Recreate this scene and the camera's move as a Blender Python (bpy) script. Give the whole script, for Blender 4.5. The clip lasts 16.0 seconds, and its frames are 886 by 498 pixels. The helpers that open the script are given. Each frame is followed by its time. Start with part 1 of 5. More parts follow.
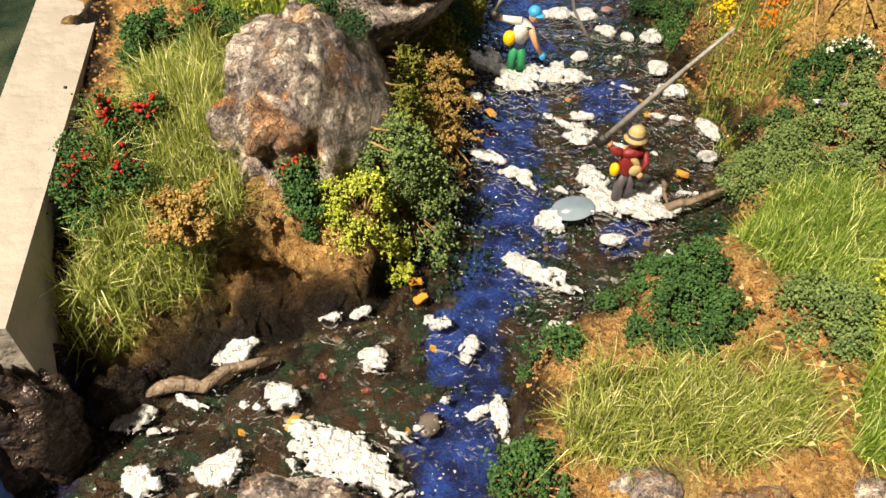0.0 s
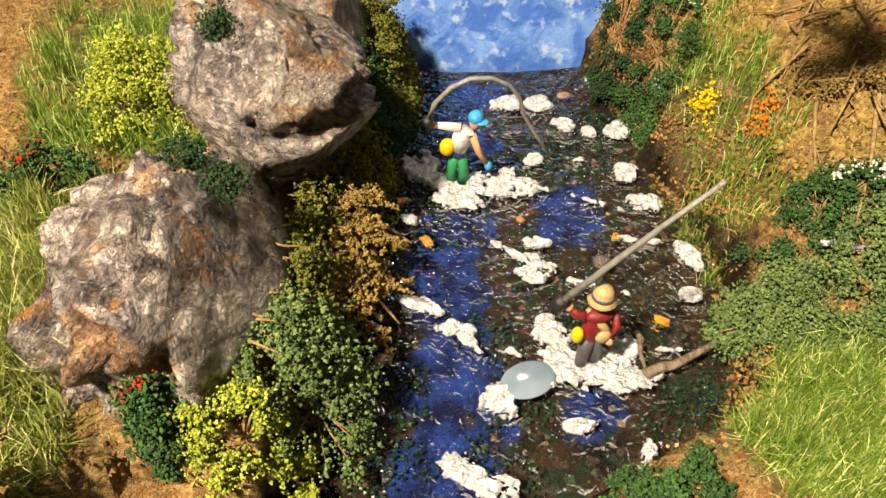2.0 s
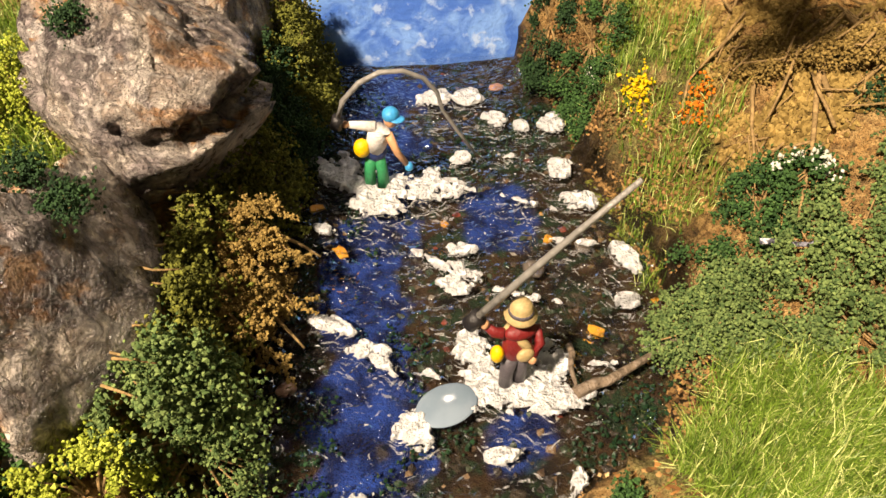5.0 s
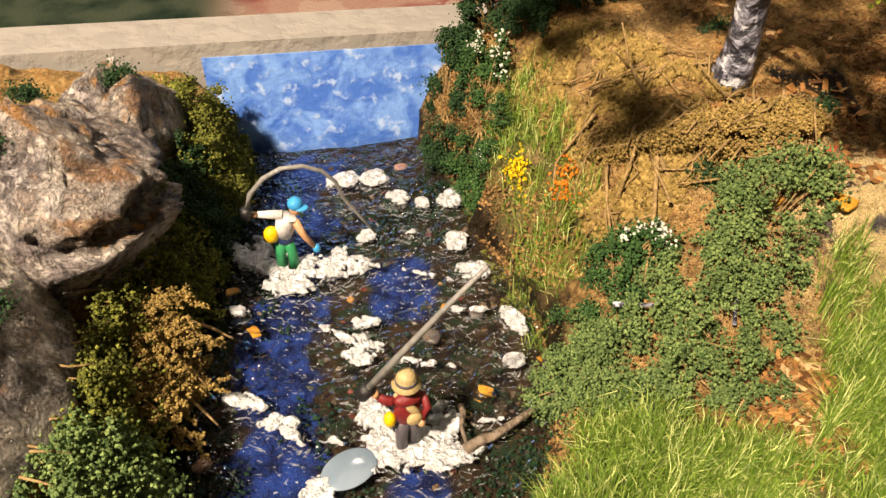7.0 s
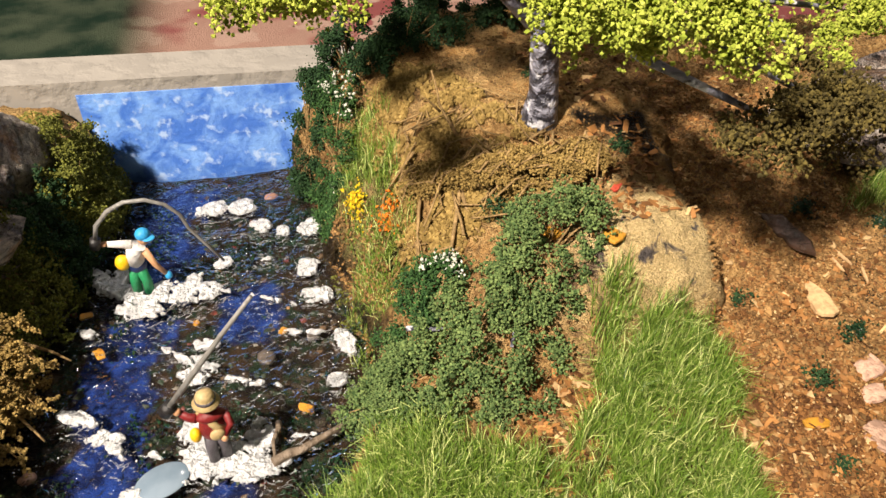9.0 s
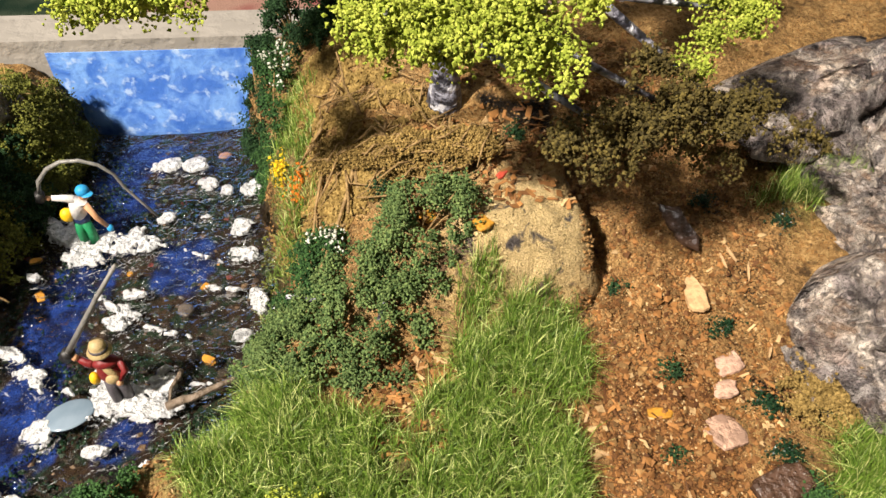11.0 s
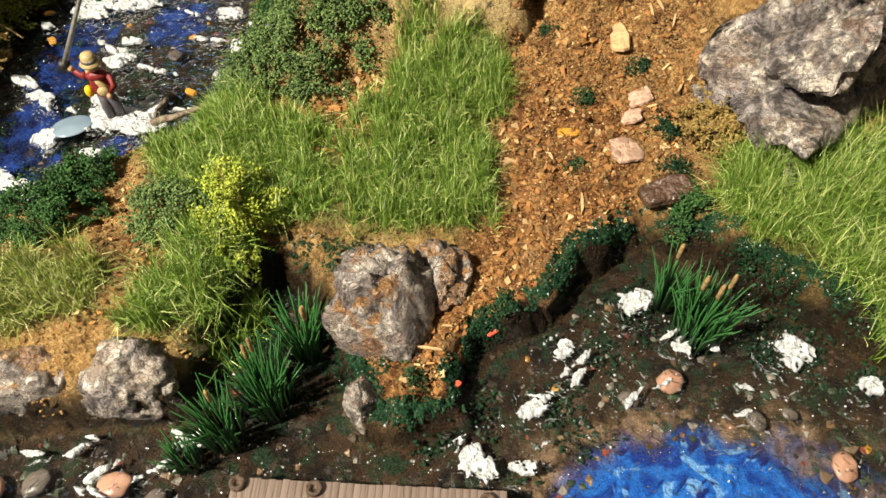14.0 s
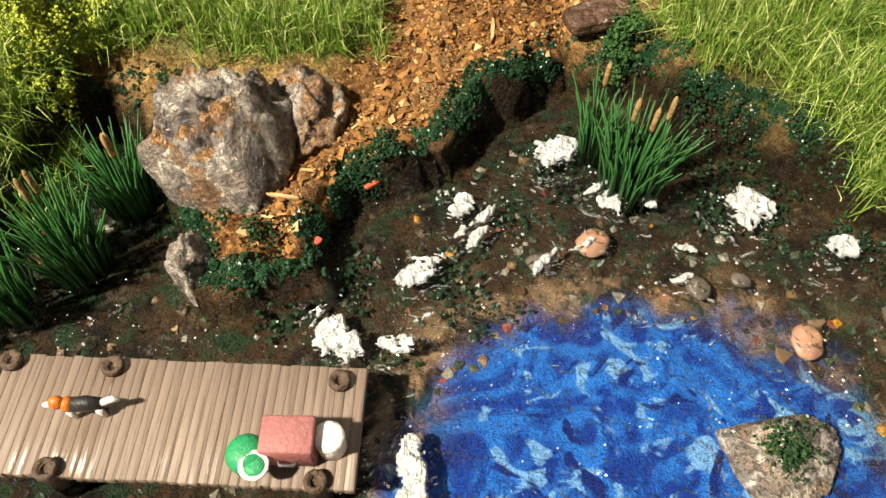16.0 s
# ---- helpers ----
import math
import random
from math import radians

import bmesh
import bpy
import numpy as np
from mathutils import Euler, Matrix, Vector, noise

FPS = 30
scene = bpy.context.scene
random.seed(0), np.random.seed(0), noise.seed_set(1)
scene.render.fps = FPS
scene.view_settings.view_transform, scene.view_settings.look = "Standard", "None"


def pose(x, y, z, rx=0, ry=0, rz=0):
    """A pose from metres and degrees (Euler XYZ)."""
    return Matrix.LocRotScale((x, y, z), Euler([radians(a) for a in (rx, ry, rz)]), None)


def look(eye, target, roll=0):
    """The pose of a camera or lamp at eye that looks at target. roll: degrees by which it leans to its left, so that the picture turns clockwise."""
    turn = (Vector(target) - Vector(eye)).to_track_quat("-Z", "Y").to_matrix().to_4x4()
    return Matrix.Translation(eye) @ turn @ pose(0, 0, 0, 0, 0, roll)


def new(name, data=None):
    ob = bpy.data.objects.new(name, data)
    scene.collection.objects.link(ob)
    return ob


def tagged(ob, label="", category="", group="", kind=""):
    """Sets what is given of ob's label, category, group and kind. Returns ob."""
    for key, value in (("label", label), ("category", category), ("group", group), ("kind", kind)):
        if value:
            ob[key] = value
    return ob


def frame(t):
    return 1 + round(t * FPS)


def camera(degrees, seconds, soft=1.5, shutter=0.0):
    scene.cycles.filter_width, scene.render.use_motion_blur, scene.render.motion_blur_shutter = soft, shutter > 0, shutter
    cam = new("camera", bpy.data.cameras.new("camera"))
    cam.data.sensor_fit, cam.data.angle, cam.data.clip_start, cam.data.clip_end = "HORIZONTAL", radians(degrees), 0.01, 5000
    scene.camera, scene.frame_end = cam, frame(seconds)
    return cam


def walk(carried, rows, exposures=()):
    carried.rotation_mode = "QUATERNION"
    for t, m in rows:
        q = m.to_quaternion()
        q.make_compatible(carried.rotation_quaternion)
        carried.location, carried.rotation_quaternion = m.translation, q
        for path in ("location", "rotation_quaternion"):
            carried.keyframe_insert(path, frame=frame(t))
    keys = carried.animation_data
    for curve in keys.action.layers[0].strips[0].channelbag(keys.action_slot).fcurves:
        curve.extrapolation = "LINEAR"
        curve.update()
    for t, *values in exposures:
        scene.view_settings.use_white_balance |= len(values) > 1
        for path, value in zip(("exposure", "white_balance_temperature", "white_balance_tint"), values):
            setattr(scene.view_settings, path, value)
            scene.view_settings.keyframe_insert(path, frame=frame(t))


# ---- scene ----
cam = camera(63.1, 16.0)
PATH = [
    (0, (0.02539, 0.02814, 0.10019), (0.03266, 0.16538, -0.04511), 1.64),
    (0.5, (0.02543, 0.03646, 0.09881), (0.03431, 0.17610, -0.04409), 1.93),
    (1, (0.02632, 0.04761, 0.09997), (0.03784, 0.18891, -0.04110), 2.09),
    (1.5, (0.03090, 0.05740, 0.09751), (0.04483, 0.19922, -0.04282), 2.19),
    (2, (0.03610, 0.06778, 0.09650), (0.05049, 0.20883, -0.04457), 1.68),
    (2.5, (0.04213, 0.07391, 0.09327), (0.05625, 0.21377, -0.04901), 1.08),
    (3, (0.04347, 0.07747, 0.09166), (0.05703, 0.21634, -0.05163), 0.62),
    (3.5, (0.04550, 0.07886, 0.09217), (0.05902, 0.21743, -0.05141), 0.38),
    (4, (0.04892, 0.08084, 0.08963), (0.06335, 0.21913, -0.05413), 0.49),
    (4.2, (0.04995, 0.08178, 0.08869), (0.06512, 0.21998, -0.05509), 0.58),
    (6.3, (0.04288, 0.06671, 0.09523), (0.07259, 0.21095, -0.04009), 1.50),
    (6.5, (0.04717, 0.06724, 0.09643), (0.07729, 0.21222, -0.03801), 1.23),
    (7, (0.05641, 0.06857, 0.10262), (0.09099, 0.21521, -0.02891), 1.26),
    (7.5, (0.06568, 0.06624, 0.10602), (0.10386, 0.21240, -0.02506), 1.63),
    (8, (0.07405, 0.06394, 0.10854), (0.11442, 0.21081, -0.02107), 1.82),
    (8.5, (0.08174, 0.05992, 0.11242), (0.12270, 0.20717, -0.01658), 1.95),
    (8.7, (0.08323, 0.05775, 0.11189), (0.12387, 0.20592, -0.01615), 1.99),
    (10.8, (0.11256, 0.04541, 0.12554), (0.13471, 0.18839, -0.01254), 1.37),
    (11, (0.11877, 0.04705, 0.12476), (0.13867, 0.18760, -0.01613), 1.05),
    (11.5, (0.12847, 0.04189, 0.12035), (0.14336, 0.17719, -0.02618), 0.37),
    (12, (0.13761, 0.03571, 0.11820), (0.14796, 0.16559, -0.03353), -0.35),
    (12.5, (0.14257, 0.02986, 0.11651), (0.14875, 0.15518, -0.03923), -1.24),
    (13, (0.14613, 0.02539, 0.11496), (0.14964, 0.14784, -0.04314), -1.82),
    (13.5, (0.14457, 0.01725, 0.11481), (0.14720, 0.13804, -0.04457), -1.76),
    (14, (0.14050, 0.00697, 0.11602), (0.14254, 0.12660, -0.04424), -1.67),
    (14.5, (0.13816, 0.00028, 0.11604), (0.14071, 0.11910, -0.04482), -1.32),
    (15, (0.14120, 0.00079, 0.10593), (0.14470, 0.11736, -0.05654), -0.85),
    (15.5, (0.15119, 0.00897, 0.08821), (0.15674, 0.12224, -0.07653), -0.01),
    (16, (0.15714, 0.00788, 0.08284), (0.16278, 0.11770, -0.08422), -0.04),
]
walk(cam, [(t, look(eye, target, roll)) for t, eye, target, roll in PATH],
     exposures=[(0.0, 0.0, 7100, 13), (4.2, 0.0, 7600, 17), (6.5, 0.0, 7500, 18), (8.5, 0.0, 6650, 16), (11.0, 0.0, 6250, 14), (12.5, 0.05, 6250, 8), (14.5, 0.1, 6450, 7),
                (16.0, 0.22, 6650, 6)])

# ---- light: a dim warm room and one lamp high on the west side ----
world = bpy.data.worlds.new("room")
scene.world = world
world.use_nodes = True
world.node_tree.nodes["Background"].inputs[0].default_value = (1.0, 0.90, 0.76, 1)
world.node_tree.nodes["Background"].inputs[1].default_value = 0.105


def disc_lamp(name, at, target, size, watts, colour):
    ob = new(name, bpy.data.lights.new(name, "AREA"))
    ob.data.shape, ob.data.size, ob.data.energy, ob.data.color = "DISK", size, watts, colour
    ob.matrix_world = look(at, target)


disc_lamp("desk_lamp", (-0.26, -0.14, 0.60), (0.10, 0.11, 0.0), 0.045, 15.6, (1.0, 0.90, 0.74))
disc_lamp("room_lamp", (0.25, 1.15, 1.35), (0.10, 0.10, 0.0), 0.16, 6.0, (1.0, 0.93, 0.82))

# ---- helpers; lengths below are in centimetres ----
CM = 0.01


def lattice(seed, n=64):
    return np.random.default_rng(seed).random((n, n))


def vnoise(x, y, seed=0):
    """Smooth value noise in 0..1 on arrays."""
    g = lattice(seed)
    xi, yi = np.floor(x).astype(int), np.floor(y).astype(int)
    u, v = x - xi, y - yi
    u, v = u * u * (3 - 2 * u), v * v * (3 - 2 * v)
    a, b = g[xi % 64, yi % 64], g[(xi + 1) % 64, yi % 64]
    c, d = g[xi % 64, (yi + 1) % 64], g[(xi + 1) % 64, (yi + 1) % 64]
    return (a * (1 - u) + b * u) * (1 - v) + (c * (1 - u) + d * u) * v


def fbm(x, y, seed=0, octaves=4):
    out, amp, total = 0.0, 1.0, 0.0
    for k in range(octaves):
        out = out + amp * vnoise(x * 2 ** k + 17.3 * k, y * 2 ** k - 9.1 * k, seed + k)
        total += amp
        amp *= 0.5
    return out / total


def smooth(a, b, x):
    t = np.clip((x - a) / (b - a), 0, 1)
    return t * t * (3 - 2 * t)


def bump_at(x, y, cx, cy, rx, ry):
    return np.exp(-((x - cx) / rx) ** 2 - ((y - cy) / ry) ** 2)


def poly_distance(x, y, poly):
    """Signed distance to a polygon's outline, positive inside."""
    best = np.full(np.shape(x), 1e9)
    inside = np.zeros(np.shape(x), bool)
    for (x0, y0), (x1, y1) in zip(poly, poly[1:] + poly[:1]):
        dx, dy = x1 - x0, y1 - y0
        t = np.clip(((x - x0) * dx + (y - y0) * dy) / (dx * dx + dy * dy), 0, 1)
        best = np.minimum(best, np.hypot(x - x0 - t * dx, y - y0 - t * dy))
        cross = (y0 > y) != (y1 > y)
        with np.errstate(divide="ignore", invalid="ignore"):
            inside ^= cross & (x < dx * (y - y0) / (dy if dy else 1e-9) + x0)
    return np.where(inside, best, -best)


def line_distance(x, y, line):
    best = np.full(np.shape(x), 1e9)
    for (x0, y0), (x1, y1) in zip(line, line[1:]):
        dx, dy = x1 - x0, y1 - y0
        t = np.clip(((x - x0) * dx + (y - y0) * dy) / (dx * dx + dy * dy), 0, 1)
        best = np.minimum(best, np.hypot(x - x0 - t * dx, y - y0 - t * dy))
    return best


# ---- materials ----
class Mat:
    """A small builder of node materials, whose texture space is in centimetres."""

    def __init__(self, name, rough=0.8, spec=0.3):
        self.m = bpy.data.materials.new(name)
        self.m.use_nodes = True
        self.t = self.m.node_tree
        self.b = self.t.nodes["Principled BSDF"]
        self.b.inputs["Roughness"].default_value = rough
        self.b.inputs["Specular IOR Level"].default_value = spec
        co = self.node("ShaderNodeTexCoord")
        mp = self.node("ShaderNodeMapping")
        mp.inputs["Scale"].default_value = (100, 100, 100)
        self.link(co.outputs["Object"], mp.inputs["Vector"])
        self.co = mp.outputs["Vector"]

    def node(self, kind, **sets):
        n = self.t.nodes.new(kind)
        for k, v in sets.items():
            setattr(n, k, v)
        return n

    def link(self, a, b):
        self.t.links.new(a, b)

    def noise(self, scale, detail=4.0, rough=0.55, distort=0.0, lo=0.35, hi=0.65):
        n = self.node("ShaderNodeTexNoise")
        n.inputs["Scale"].default_value, n.inputs["Detail"].default_value = scale, detail
        n.inputs["Roughness"].default_value, n.inputs["Distortion"].default_value = rough, distort
        self.link(self.co, n.inputs["Vector"])
        return self.ramp(n.outputs["Fac"], lo, hi)

    def ramp(self, src, lo, hi, a=0.0, b=1.0):
        r = self.node("ShaderNodeMapRange", interpolation_type="SMOOTHSTEP")
        for key, v in (("From Min", lo), ("From Max", hi), ("To Min", a), ("To Max", b)):
            r.inputs[key].default_value = v
        self.link(src, r.inputs["Value"])
        return r.outputs["Result"]

    def voronoi(self, scale, feature="F1"):
        n = self.node("ShaderNodeTexVoronoi", feature=feature)
        n.inputs["Scale"].default_value = scale
        self.link(self.co, n.inputs["Vector"])
        return n

    def attr(self, name):
        return self.node("ShaderNodeAttribute", attribute_name=name).outputs["Fac"]

    def island(self):
        return self.node("ShaderNodeNewGeometry").outputs["Random Per Island"]

    def object_random(self):
        return self.node("ShaderNodeObjectInfo").outputs["Random"]

    def mul(self, a, b, op="MULTIPLY"):
        n = self.node("ShaderNodeMath", operation=op, use_clamp=True)
        for k, v in enumerate((a, b)):
            if isinstance(v, (int, float)):
                n.inputs[k].default_value = v
            else:
                self.link(v, n.inputs[k])
        return n.outputs[0]

    def mix(self, fac, a, b):
        n = self.node("ShaderNodeMix", data_type="RGBA")
        for key, v in ((0, fac), (6, a), (7, b)):
            if isinstance(v, tuple):
                n.inputs[key].default_value = (*v, 1)
            elif isinstance(v, (int, float)):
                n.inputs[key].default_value = v
            else:
                self.link(v, n.inputs[key])
        return n.outputs[2]

    def base(self, colour):
        if isinstance(colour, tuple):
            self.b.inputs["Base Color"].default_value = (*colour, 1)
        else:
            self.link(colour, self.b.inputs["Base Color"])
        return self

    def rough(self, value):
        self.link(value, self.b.inputs["Roughness"])
        return self

    def bump(self, height, depth=0.02, strength=1.0):
        """depth in centimetres"""
        n = self.node("ShaderNodeBump")
        n.inputs["Strength"].default_value, n.inputs["Distance"].default_value = strength, depth * CM
        self.link(height, n.inputs["Height"])
        if self.b.inputs["Normal"].is_linked:
            self.link(self.b.inputs["Normal"].links[0].from_socket, n.inputs["Normal"])
        self.link(n.outputs["Normal"], self.b.inputs["Normal"])
        return self


def mat_ground():
    m = Mat("earth", 0.9, 0.2)
    grain, patch, fine = m.noise(9), m.noise(1.3), m.noise(38, 3)
    sand = m.mix(grain, (0.40, 0.21, 0.065), (0.60, 0.38, 0.15))
    earth = m.mix(grain, (0.19, 0.105, 0.036), (0.42, 0.255, 0.095))
    orange = m.mix(grain, (0.11, 0.045, 0.015), (0.40, 0.185, 0.06))
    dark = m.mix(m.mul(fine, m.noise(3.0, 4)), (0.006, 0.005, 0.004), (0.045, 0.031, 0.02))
    moss = m.mix(grain, (0.03, 0.05, 0.012), (0.13, 0.16, 0.03))
    bed = m.mix(m.noise(1.7), (0.007, 0.005, 0.004), (0.060, 0.033, 0.015))
    bed = m.mix(m.noise(2.6, lo=0.48, hi=0.62), bed, (0.02, 0.04, 0.018))
    bed = m.mix(m.noise(4.1, lo=0.56, hi=0.66), bed, (0.075, 0.058, 0.04))
    blue = m.mix(m.noise(2.2, 5), (0.004, 0.010, 0.06), (0.020, 0.065, 0.32))
    bright = m.mix(m.noise(1.2, 3, 0.5, 2.4, 0.38, 0.62), (0.007, 0.05, 0.34), (0.025, 0.20, 0.72))
    bright = m.mix(m.noise(1.7, 3, 0.5, 1.6, 0.57, 0.64), bright, (0.20, 0.46, 0.86))
    bright = m.mix(m.noise(0.8, 3, 0.5, 3.0, 0.60, 0.66), bright, (0.006, 0.025, 0.20))
    c = m.mix(patch, earth, sand)
    c = m.mix(m.mul(m.noise(2.4, 6, lo=0.56, hi=0.68), 0.8), c, (0.05, 0.028, 0.014))
    c = m.mix(m.mul(m.attr("moss"), m.ramp(patch, 0.0, 0.6, 0.25, 0.9)), c, moss)
    c = m.mix(m.attr("path"), c, orange)
    c = m.mix(m.attr("sand"), c, m.mix(m.noise(1.6, 6, 0.6, 0.5, lo=0.55, hi=0.62), m.mix(fine, (0.60, 0.43, 0.185), (0.84, 0.64, 0.33)), (0.10, 0.085, 0.08)))
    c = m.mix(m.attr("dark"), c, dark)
    c = m.mix(m.attr("bed"), c, bed)
    c = m.mix(m.attr("blue"), c, blue)
    c = m.mix(m.mul(m.attr("rim"), m.noise(1.3, 4, 0.6, 0.6, 0.40, 0.54)), c, m.mix(m.noise(2.0, 5, lo=0.4, hi=0.6), (0.10, 0.055, 0.022), (0.34, 0.22, 0.125)))
    c = m.mix(m.attr("pond"), c, bright)
    m.base(c).bump(grain, 0.05).bump(fine, 0.025)
    m.rough(m.ramp(m.attr("dark"), 0.1, 0.9, 0.9, 0.3))
    return m.m


def mat_rock(name, warm=0.5, dark=0.5):
    m = Mat(name, 0.6, 0.4)
    shift = m.node("ShaderNodeVectorMath", operation="ADD")
    m.link(m.co, shift.inputs[0])
    m.link(m.node("ShaderNodeMath", operation="MULTIPLY").outputs[0], shift.inputs[1])
    spread = shift.inputs[1].links[0].from_node
    spread.inputs[1].default_value = 60.0
    m.link(m.object_random(), spread.inputs[0])
    m.co = shift.outputs[0]
    zone, mid, fine = m.noise(0.8, 5, 0.6, 1.2, 0.43, 0.53), m.noise(2.6, 6, 0.65, 0.9, 0.42, 0.58), m.noise(16, 5)
    streak = m.noise(2.3, 6, 0.65, 1.6, 0.50, 0.60)
    pale = m.mix(mid, (0.30, 0.235, 0.19), (0.80, 0.70, 0.60))
    deep = m.mix(mid, (0.06, 0.048, 0.05), (0.36, 0.30, 0.285))
    c = m.mix(zone, deep, pale)
    c = m.mix(m.mul(streak, 0.55), c, (0.66, 0.60, 0.56))
    c = m.mix(m.mul(m.noise(0.75, 4, 0.6, 0.9, 0.53, 0.60), warm), c, m.mix(mid, (0.30, 0.125, 0.035), (0.58, 0.30, 0.105)))
    c = m.mix(m.mul(m.noise(1.7, 6, 0.65, 1.5, 0.52, 0.58), dark), c, (0.045, 0.037, 0.045))
    crack = m.ramp(m.voronoi(0.8, "DISTANCE_TO_EDGE").outputs["Distance"], 0.06, 0.0)
    crack = m.mul(crack, m.noise(0.9, 3, lo=0.46, hi=0.58))
    c = m.mix(m.mul(crack, 0.75), c, (0.035, 0.025, 0.022))
    c = m.mix(m.mul(fine, 0.2), c, (0.55, 0.48, 0.42))
    flat = m.node("ShaderNodeSeparateXYZ")
    m.link(m.node("ShaderNodeNewGeometry").outputs["Normal"], flat.inputs[0])
    c = m.mix(m.mul(m.mul(m.ramp(flat.outputs["Z"], 0.80, 0.95), m.noise(1.0, 6, 0.6, 0.6, 0.49, 0.58)), min(0.9, warm * 1.6)), c, (0.46, 0.23, 0.075))
    m.base(c).bump(mid, 0.12).bump(fine, 0.035).bump(streak, 0.06)
    m.rough(m.ramp(mid, 0, 1, 0.25, 0.55))
    return m.m


def mat_crumb(name, a, b, tip=None, rough=0.85):
    """Foam flock: each crumb its own tone."""
    m = Mat(name, rough, 0.25)
    c = m.mix(m.island(), a, b)
    if tip:
        c = m.mix(m.ramp(m.island(), 0.88, 0.9), c, tip)
    c = m.mix(m.mul(m.noise(2.0), 0.4), c, tuple(v * 0.55 for v in a))
    m.base(c)
    return m.m


def mat_plain(name, colour, rough=0.5, spec=0.4, vary=0.25, scale=8.0, depth=0.01):
    m = Mat(name, rough, spec)
    n = m.noise(scale)
    m.base(m.mix(m.mul(n, vary), colour, tuple(v * 0.45 for v in colour))).bump(n, depth)
    return m.m


def mat_blades(name, a, b, dry):
    m = Mat(name, 0.45, 0.4)
    c = m.mix(m.island(), a, b)
    c = m.mix(m.ramp(m.island(), 0.72, 0.95), c, dry)
    m.base(c)
    m.b.inputs["Subsurface Weight"].default_value = 0.0
    return m.m


def mat_foam():
    m = Mat("foam_paint", 0.4, 0.5)
    n = m.noise(7, 6)
    m.base(m.mix(n, (0.58, 0.59, 0.60), (0.76, 0.76, 0.76))).bump(n, 0.08)
    return m.m


def mat_water():
    m = Mat("clear_resin", 0.04, 0.5)
    t = m.t
    glossy = m.node("ShaderNodeBsdfGlossy")
    glossy.inputs["Roughness"].default_value = 0.03
    clear = m.node("ShaderNodeBsdfTransparent")
    clear.inputs["Color"].default_value = (0.93, 0.94, 0.95, 1)
    fres = m.node("ShaderNodeFresnel")
    fres.inputs["IOR"].default_value = 1.5
    both = m.node("ShaderNodeMixShader")
    m.bump(m.noise(1.6, 2, 0.5, 0.6, 0.3, 0.7), 0.10).bump(m.noise(4.2, 1, 0.5, 1.2, 0.3, 0.7), 0.085)
    normal = m.b.inputs["Normal"].links[0].from_socket
    m.link(normal, glossy.inputs["Normal"])
    m.link(normal, fres.inputs["Normal"])
    m.link(fres.outputs[0], both.inputs[0])
    m.link(clear.outputs[0], both.inputs[1])
    m.link(glossy.outputs[0], both.inputs[2])
    m.link(both.outputs[0], t.nodes["Material Output"].inputs["Surface"])
    t.nodes.remove(m.b)
    return m.m


def mat_pebbles():
    m = Mat("stream_pebbles", 0.4, 0.5)
    ramp = m.node("ShaderNodeValToRGB")
    ramp.color_ramp.interpolation = "CONSTANT"
    tones = [(0.0, (0.018, 0.013, 0.009)), (0.25, (0.018, 0.04, 0.016)), (0.5, (0.065, 0.036, 0.016)), (0.68, (0.05, 0.07, 0.035)),
             (0.8, (0.20, 0.12, 0.055)), (0.88, (0.26, 0.23, 0.18)), (0.955, (0.50, 0.24, 0.02)), (0.975, (0.25, 0.05, 0.03))]
    for k, (at, tone) in enumerate(tones):
        e = ramp.color_ramp.elements[k] if k < 2 else ramp.color_ramp.elements.new(at)
        e.position, e.color = at, (*tone, 1)
    m.link(m.island(), ramp.inputs[0])
    n = m.noise(11)
    m.base(m.mix(m.mul(n, 0.5), ramp.outputs[0], (0.03, 0.022, 0.015))).bump(n, 0.02)
    return m.m


EARTH = mat_ground()
PEBBLES = mat_pebbles()
ROCK = mat_rock("painted_rock", 0.75, 0.45)
ROCK_GREY = mat_rock("grey_rock", 0.15, 0.75)
ROCK_ORANGE = mat_plain("orange_broken_rock", (0.62, 0.29, 0.09), 0.75, 0.25, 0.6, 3, 0.04)
WATER = mat_water()
FOAM = mat_foam()
GREEN = mat_crumb("dark_green_flock", (0.016, 0.05, 0.014), (0.07, 0.16, 0.04))
MID = mat_crumb("green_flock", (0.05, 0.10, 0.03), (0.22, 0.30, 0.095))
LIME = mat_crumb("lime_flock", (0.20, 0.26, 0.02), (0.52, 0.57, 0.09))
OLIVE = mat_crumb("olive_flock", (0.065, 0.075, 0.012), (0.24, 0.25, 0.042))
BROWN = mat_crumb("ochre_flock", (0.17, 0.11, 0.028), (0.43, 0.295, 0.095))
RED = mat_crumb("red_flock", (0.26, 0.012, 0.008), (0.46, 0.04, 0.018))
YELLOW = mat_crumb("yellow_flock", (0.65, 0.42, 0.01), (0.85, 0.62, 0.02))
ORANGE = mat_crumb("orange_flock", (0.60, 0.14, 0.01), (0.75, 0.24, 0.02))
WHITE_FLOWER = mat_crumb("white_flock", (0.55, 0.56, 0.46), (0.80, 0.80, 0.70))
GRASS = mat_blades("static_grass", (0.065, 0.135, 0.014), (0.25, 0.375, 0.05), (0.62, 0.67, 0.25))
GRASS_PALE = mat_blades("pale_static_grass", (0.13, 0.17, 0.025), (0.34, 0.40, 0.08), (0.68, 0.66, 0.32))
REED = mat_blades("reed_fibres", (0.014, 0.065, 0.014), (0.05, 0.165, 0.04), (0.17, 0.28, 0.09))
CHIP = mat_crumb("bark_crumbs", (0.085, 0.034, 0.012), (0.50, 0.235, 0.07), (0.62, 0.42, 0.20), 0.75)
